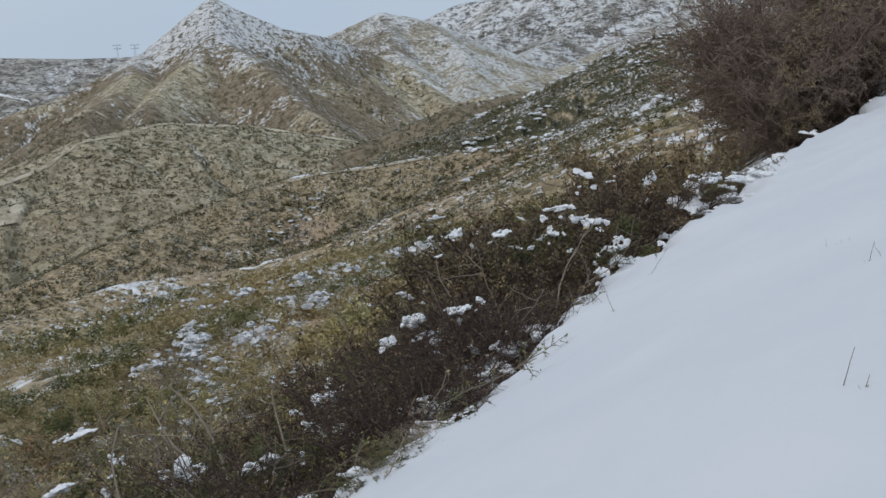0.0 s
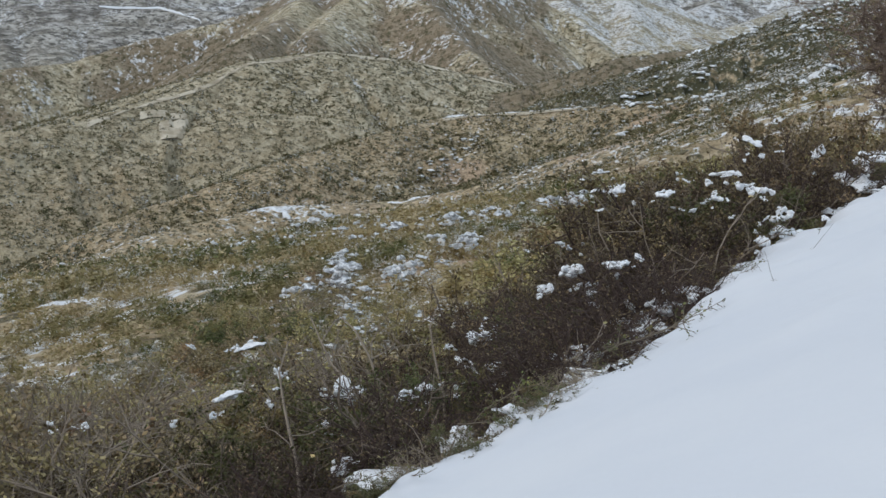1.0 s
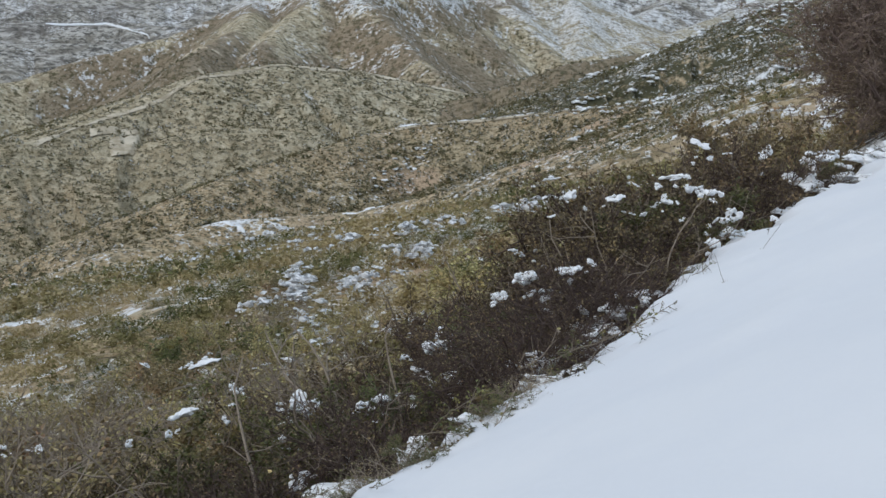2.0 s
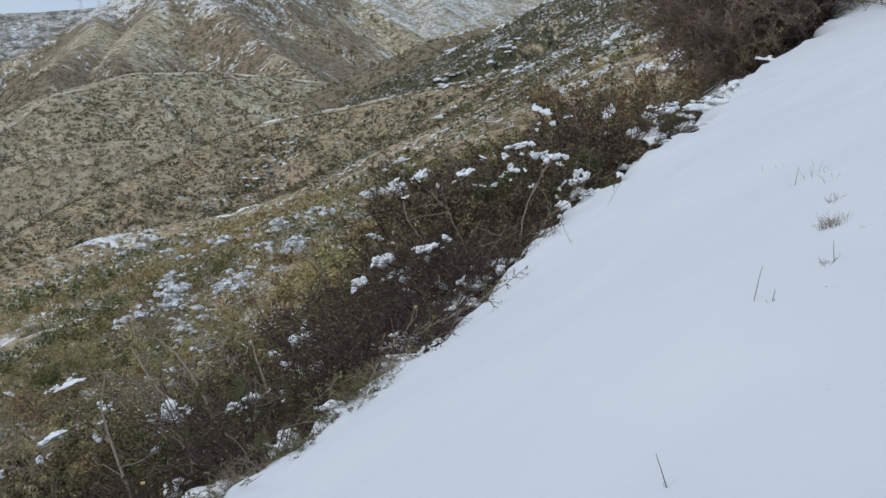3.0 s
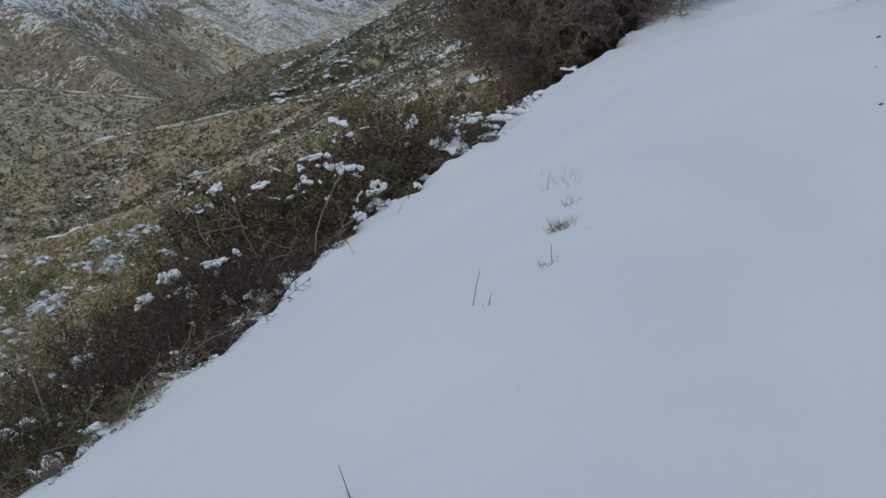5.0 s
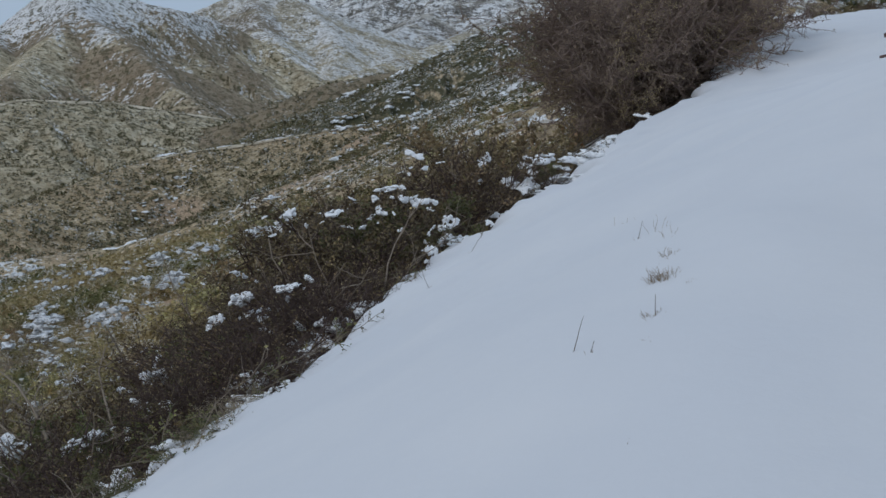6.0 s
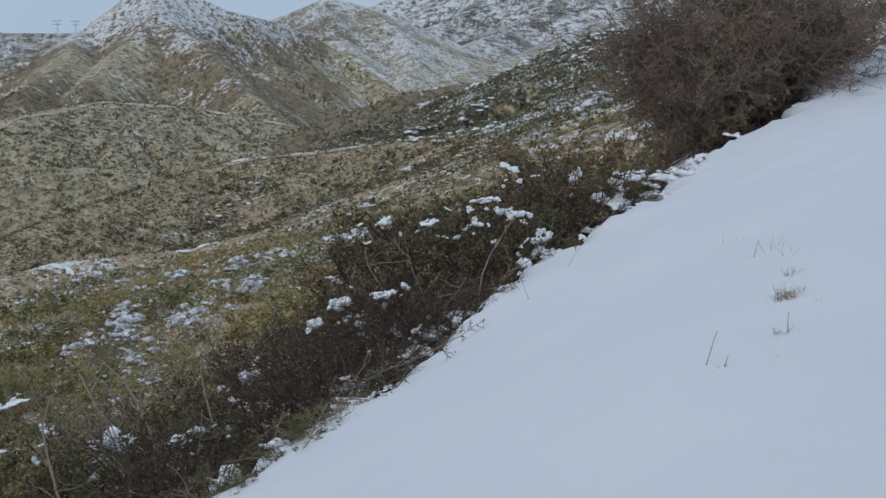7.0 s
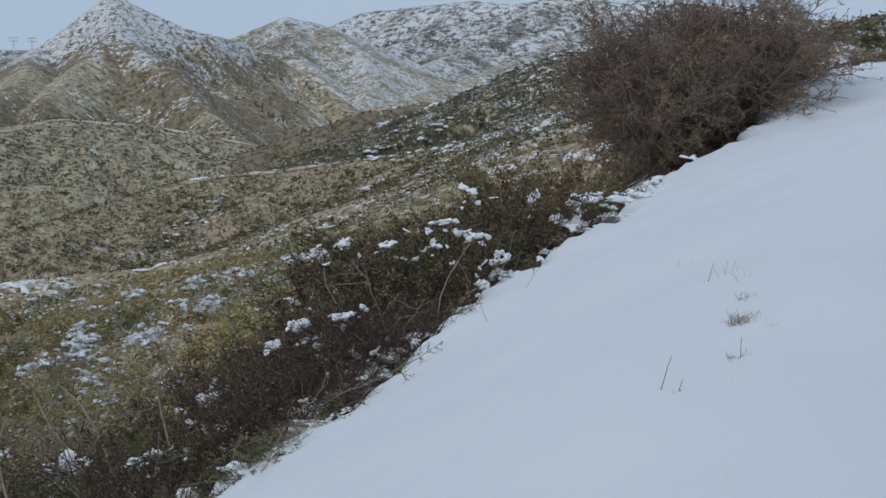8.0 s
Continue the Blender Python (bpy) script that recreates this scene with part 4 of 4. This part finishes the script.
CLUMPS += [
    (-2.40, 7.75, -1.73, 0.26, 0.11), (-2.07, 11.46, -1.87, 0.32, 0.18), (-2.08, 10.75, -1.93, 0.35, 0.12), (-2.86, 8.89, -1.91, 0.13, 0.09)]
for k, (x, y, z, w, h) in enumerate(CLUMPS):
    ob = new("snow_clump", LUMPS[k % 7])
    h = min(h, 0.8 * w, 0.36)
    x, y, z = 0.95 * x, 0.1 + 0.95 * (y - 0.1), 1.5 + 0.95 * (z - 1.5)
    ob.matrix_world = pose(x, y, z + 0.03, rng.uniform(-20, 20), rng.uniform(-20, 20), rng.uniform(0, 360)) @ Matrix.Diagonal((w * 0.85, w * 0.7, h * 1.35, 1))
    tagged(ob, "soft white clump of snow caught on the shrubs", "snow", "snow clumps on the shrubs")
    for j in range(5):
        ob = new("snow_clump", LUMPS[(k + j + 1) % 7])
        q = rng.uniform(0.10, 0.28) * (w + h)
        off = rng.normal(size=3) * np.array([w * 0.65, w * 0.6, h * 0.45])
        ob.matrix_world = pose(x + off[0], y + off[1], z - 0.03 + off[2], rng.uniform(-40, 40), rng.uniform(-40, 40), rng.uniform(0, 360)) @ Matrix.Diagonal((q, q * 0.8, q * rng.uniform(0.5, 1.1), 1))
        tagged(ob, "small white fragment of snow caught on the shrubs", "snow", "snow clumps on the shrubs")
for k in range(34):
    u = (rng.uniform(4.8, 7.4), rng.uniform(15.2, 18.4), rng.uniform(9.6, 15), rng.uniform(15.4, 17.8), rng.uniform(19, 28))[k % 5]
    p = float(snow_edge(u)) - rng.uniform(0.05, 0.6)
    x, y = from_track(u, p)
    ob = new("snow_clump", LUMPS[k % 7])
    w = rng.uniform(0.12, 0.55)
    ob.matrix_world = pose(x, y, float(bed(np.array([u]), np.array([p]))[0]) + 0.03, rng.uniform(-15, 15), rng.uniform(-15, 15), rng.uniform(0, 360)) @ Matrix.Diagonal((w * 1.3, w, w * rng.uniform(0.5, 0.9), 1))
    tagged(ob, "lumpy white clod of snow along the brush edge", "snow", "snow clods along the edge")


for k in range(18):
    u = 7.9 + 0.1 * k + rng.uniform(-0.1, 0.1)
    p = -4.62 - 0.03 * k + rng.normal() * 0.14
    x, y = from_track(u, p)
    ob = new("snow_clump", LUMPS[k % 7])
    w = rng.uniform(0.14, 0.38)
    ob.matrix_world = pose(x, y, float(bed(np.array([u]), np.array([p]))[0]) + 0.02, rng.uniform(-15, 15), rng.uniform(-15, 15), rng.uniform(0, 360)) @ Matrix.Diagonal((w * 1.3, w, w * rng.uniform(0.5, 0.9), 1))
    tagged(ob, "lumpy white clod of snow along the brush edge", "snow", "snow clods along the edge")


def slope_snow():
    """Scraps of snow left on the scrub of the slope, too many to count."""
    rng = np.random.default_rng(77)
    n = 5000
    az, r = np.radians(rng.uniform(-36, 14, n)), np.exp(rng.uniform(np.log(22), np.log(130), n))
    x, y = r * np.sin(az), r * np.cos(az)
    keep = fbm(x / 6, y / 6, 3, 91) > 0.74
    xs, ys = [x[keep]], [y[keep]]
    # hollows that hold more: x, y, width, run down the slope, how many
    for cx, cy, wide, run, count in ((-9.3, 32.0, 0.24, 1.2, 110), (-7.3, 30.5, 0.34, 0.5, 60), (-7.6, 26.8, 0.2, 0.6, 24), (-6.1, 33.0, 0.16, 0.9, 36), (-7.0, 34.0, 0.3, 0.4, 14), (-6.9, 43.0, 0.6, 0.8, 40),
                                     (-8.6, 44.0, 0.4, 0.8, 24), (-4.7, 44.0, 0.4, 0.9, 46), (-3.0, 45.0, 0.6, 0.7, 32), (-10.9, 44.5, 0.5, 0.5, 18), (-13.7, 49.0, 0.4, 0.5, 14), (-9.8, 30.0, 0.4, 0.4, 16), (-18.7, 60.0, 1.2, 1.4, 24)):
        far = math.hypot(cx, cy)
        a, b = rng.normal(size=count) * wide, rng.normal(size=count) * run
        xs.append(cx + a * cy / far + b * cx / far)
        ys.append(cy - a * cx / far + b * cy / far)
    x, y = np.concatenate(xs), np.concatenate(ys)
    r = np.hypot(x, y)
    keep = track_frame(x, y)[1] < -9
    x, y, r = x[keep], y[keep], r[keep]
    z = land(x, y)[0]
    bm = bmesh.new()
    bmesh.ops.create_icosphere(bm, subdivisions=2, radius=0.5)
    for v in bm.verts:
        v.co += Vector(noise.noise_vector(v.co * 4)) * 0.9
    tv = np.array([v.co[:] for v in bm.verts])
    tt = np.array([[q.index for q in f.verts] for f in bm.faces])
    bm.free()
    size = (0.04 + 0.12 * rng.uniform(0, 1, len(x)) ** 2) * (0.6 + r / 75)
    sizes = np.stack([size * rng.uniform(0.8, 2.0, len(x)), size * rng.uniform(0.8, 2.0, len(x)), size * rng.uniform(0.35, 0.8, len(x))], 1)
    me = fast_mesh("snow_scraps", *scatter(tv, tt, np.stack([x, y, z + rng.uniform(0.3, 0.7, len(x))], 1), sizes, rng.uniform(0, 6.28, len(x))))
    me.shade_smooth()
    me.materials.append(FRESH)
    return tagged(new("snow_scraps", me), "scattered scraps of snow on the slope scrub", "snow", kind="stuff")


slope_snow()


# ---- the uphill side: broken rock in the cut bank, and loose stones ----
def snow_top_at(u, p):
    ss = p - (float(snow_edge(u)) - 0.2)
    uu, pp, st = np.array([u]), np.array([p]), np.array([ss])
    return float((bed(uu, pp) + 0.06 + (fbm(uu * 0.35, pp * 0.6, 3, 31) - 0.5) * 0.32 * smooth(0.1, 1.5, st) + (fbm(uu * 1.3, pp * 1.7, 2, 33) - 0.5) * 0.035)[0])


ROCK = plain_material("brown_rock", (0.075, 0.045, 0.042), (0.20, 0.125, 0.105), 9.0)


def rough_stone(name, seed, levels, jag):
    bm = bmesh.new()
    bmesh.ops.create_icosphere(bm, subdivisions=levels, radius=0.5)
    for v in bm.verts:
        q = v.co.copy()
        v.co *= 1 + jag * noise.noise(q * 2.5 + Vector((seed, 0, 0))) + 0.4 * jag * noise.noise(q * 8)
        v.co += q.normalized() * (round(noise.cell(q * 3 + Vector((0, seed, 0))) * 4) / 4) * 0.12
    return bm_mesh(name, bm)


def bank_rock(seed):
    """A broken slab with upright cracks, about a metre high."""
    bm = bmesh.new()
    bmesh.ops.create_cube(bm, size=1.0)
    bmesh.ops.subdivide_edges(bm, edges=bm.edges, cuts=11, use_grid_fill=True)
    for v in bm.verts:
        q = v.co.copy()
        crack = abs(noise.noise(Vector((q.x * 7 + seed, q.y * 7, q.z * 1.1))))
        v.co += q.normalized() * (0.16 * noise.noise(q * 2.2 + Vector((0, seed, 0))) - 0.14 * max(0.0, 0.22 - crack) / 0.22 + 0.05 * noise.noise(q * 9))
        v.co.xy *= 1.0 - 0.25 * (q.z + 0.5) * (0.5 + noise.noise(q * 1.5 + Vector((seed, seed, 0))))
    return bm_mesh("rock_outcrop", bm)


for k, (u, p, w, d, h) in enumerate(((9.45, 0.02, 0.34, 0.5, 1.3), (9.35, 0.20, 0.36, 0.5, 1.4), (9.25, 0.38, 0.40, 0.5, 1.5), (9.15, 0.58, 0.46, 0.5, 1.7), (9.05, 0.80, 0.46, 0.5, 1.8), (9.6, -0.16, 0.12, 0.14, 0.2), (8.8, 0.30, 0.2, 0.12, 0.12), (22.6, -1.7, 0.3, 0.3, 0.3), (20.8, -1.0, 0.3, 0.2, 0.18))):
    me = bank_rock(k)
    me.materials.append(ROCK)
    ob = new("rock_outcrop", me)
    x, y = from_track(u, p)
    ob.matrix_world = pose(x, y, float(bed(np.array([u]), np.array([p]))[0]) + 0.06 * h, 4, -6, -25 + 9 * k) @ Matrix.Diagonal((w, d, h, 1))
    tagged(ob, "cracked reddish-brown rock sticking out of the snowy bank", "rock", "rocks in the cut bank")
STONE = rough_stone("stone", 9, 2, 0.4)
STONE.materials.append(ROCK)
for u, p, w in ((7.8, -0.02, 0.03), (6.5, 0.05, 0.025), (7.08, 0.0, 0.014), (19.4, -1.59, 0.12)):
    ob = new("stone", STONE)
    x, y = from_track(u, p)
    ob.matrix_world = pose(x, y, snow_top_at(u, p), 0, 0, 70 * w * 100) @ Matrix.Diagonal((w, w * 0.8, w * 0.7, 1))
    tagged(ob, "small dark stone lying on the snow", "stone", "stones on the snow")


# ---- dry grass poking out of the snow ----
def grass_tuft(u, p, blades, tall, wide, seed, label):
    rng = np.random.default_rng(seed)
    x, y = from_track(u, p)
    base = new("grass_tuft")
    base.matrix_world = pose(x, y, snow_top_at(u, p) - 0.02)
    for k in range(blades):
        a = rng.uniform(0, 6.28)
        start = np.array([np.cos(a), np.sin(a), 0]) * rng.uniform(0, wide * 0.4)
        way = np.array([np.cos(a) * 0.34, np.sin(a) * 0.34, 1.0])
        path, _ = wander(rng, start, way / np.linalg.norm(way), tall * rng.uniform(0.45, 1.0), 5, 0.28, -0.02)
        part("blade", fast_mesh("blade", *tube(path, np.linspace(0.0012, 0.0005, 6))), STRAW, base)
    return tagged(base, label, "grass", "dry grass in the snow")


def stalk(u, p, tall, lean, label):
    """One thin dry stem with a few short blades at its foot."""
    rng = np.random.default_rng(int(u * 100))
    x, y = from_track(u, p)
    base = new("grass_stalk")
    base.matrix_world = pose(x, y, snow_top_at(u, p) - 0.02)
    way = np.array([math.sin(radians(lean)), 0.1, math.cos(radians(lean))])
    path, _ = wander(rng, np.zeros(3), way / np.linalg.norm(way), tall + 0.02, 6, 0.05, 0.0)
    part("stem", fast_mesh("stem", *tube(path, np.linspace(0.0022, 0.0010, 7))), STRAW_DARK, base)
    for k in range(3):
        a = rng.uniform(0, 6.28)
        blade, _ = wander(rng, np.zeros(3), np.array([math.cos(a), math.sin(a), 1.3]) / 1.64, 0.035, 3, 0.2, 0.0)
        part("blade", fast_mesh("blade", *tube(blade, [0.0012, 0.001, 0.0008, 0.0005])), STRAW, base)
    return tagged(base, label, "grass", "dry grass in the snow")


STRAW_DARK = bark_material("grey_brown_stalk", (0.13, 0.10, 0.085), (0.26, 0.21, 0.17))
grass_tuft(5.06, -1.08, 110, 0.075, 0.15, 1, "dense straw-coloured dry grass tuft poking through snow")
grass_tuft(5.45, -1.14, 26, 0.06, 0.10, 10, "small straw-coloured grass tuft behind a larger one")
grass_tuft(4.92, -0.93, 14, 0.04, 0.06, 11, "little dry grass tuft beside a larger one")
grass_tuft(4.50, -0.97, 34, 0.045, 0.10, 2, "small grey-brown dry grass tuft poking through snow")
stalk(4.50, -0.96, 0.07, 8, "single dry stem standing in a small tuft")
stalk(4.30, -1.20, 0.13, 9, "single dry stalk standing in the snow")
stalk(4.24, -1.12, 0.045, 20, "short dry stalk standing in the snow")
stalk(3.5, -0.78, 0.06, 62, "short dry stem leaning low over the snow")
stalk(3.06, -1.1, 0.09, -6, "short upright dry stalk in the snow")
grass_tuft(6.45, -1.45, 7, 0.11, 0.2, 4, "thin sparse dry grass in the snow")
grass_tuft(5.9, -1.28, 8, 0.10, 0.16, 12, "thin pale seed heads standing in the snow")
stalk(6.4, -1.55, 0.10, 12, "thin pale stalk in the snow")
grass_tuft(7.6, -1.95, 4, 0.10, 0.2, 5, "few thin dry stalks in the snow")
stalk(8.54, -3.7, 0.22, -28, "leaning dry stalk near the brush")
stalk(9.9, -3.95, 0.25, 22, "leaning dry stalk near the brush")
grass_tuft(4.25, -0.9, 5, 0.03, 0.06, 8, "tiny dry stems in the snow")
stalk(11.2, -4.4, 0.28, 20, "leaning dry stalk near the brush")
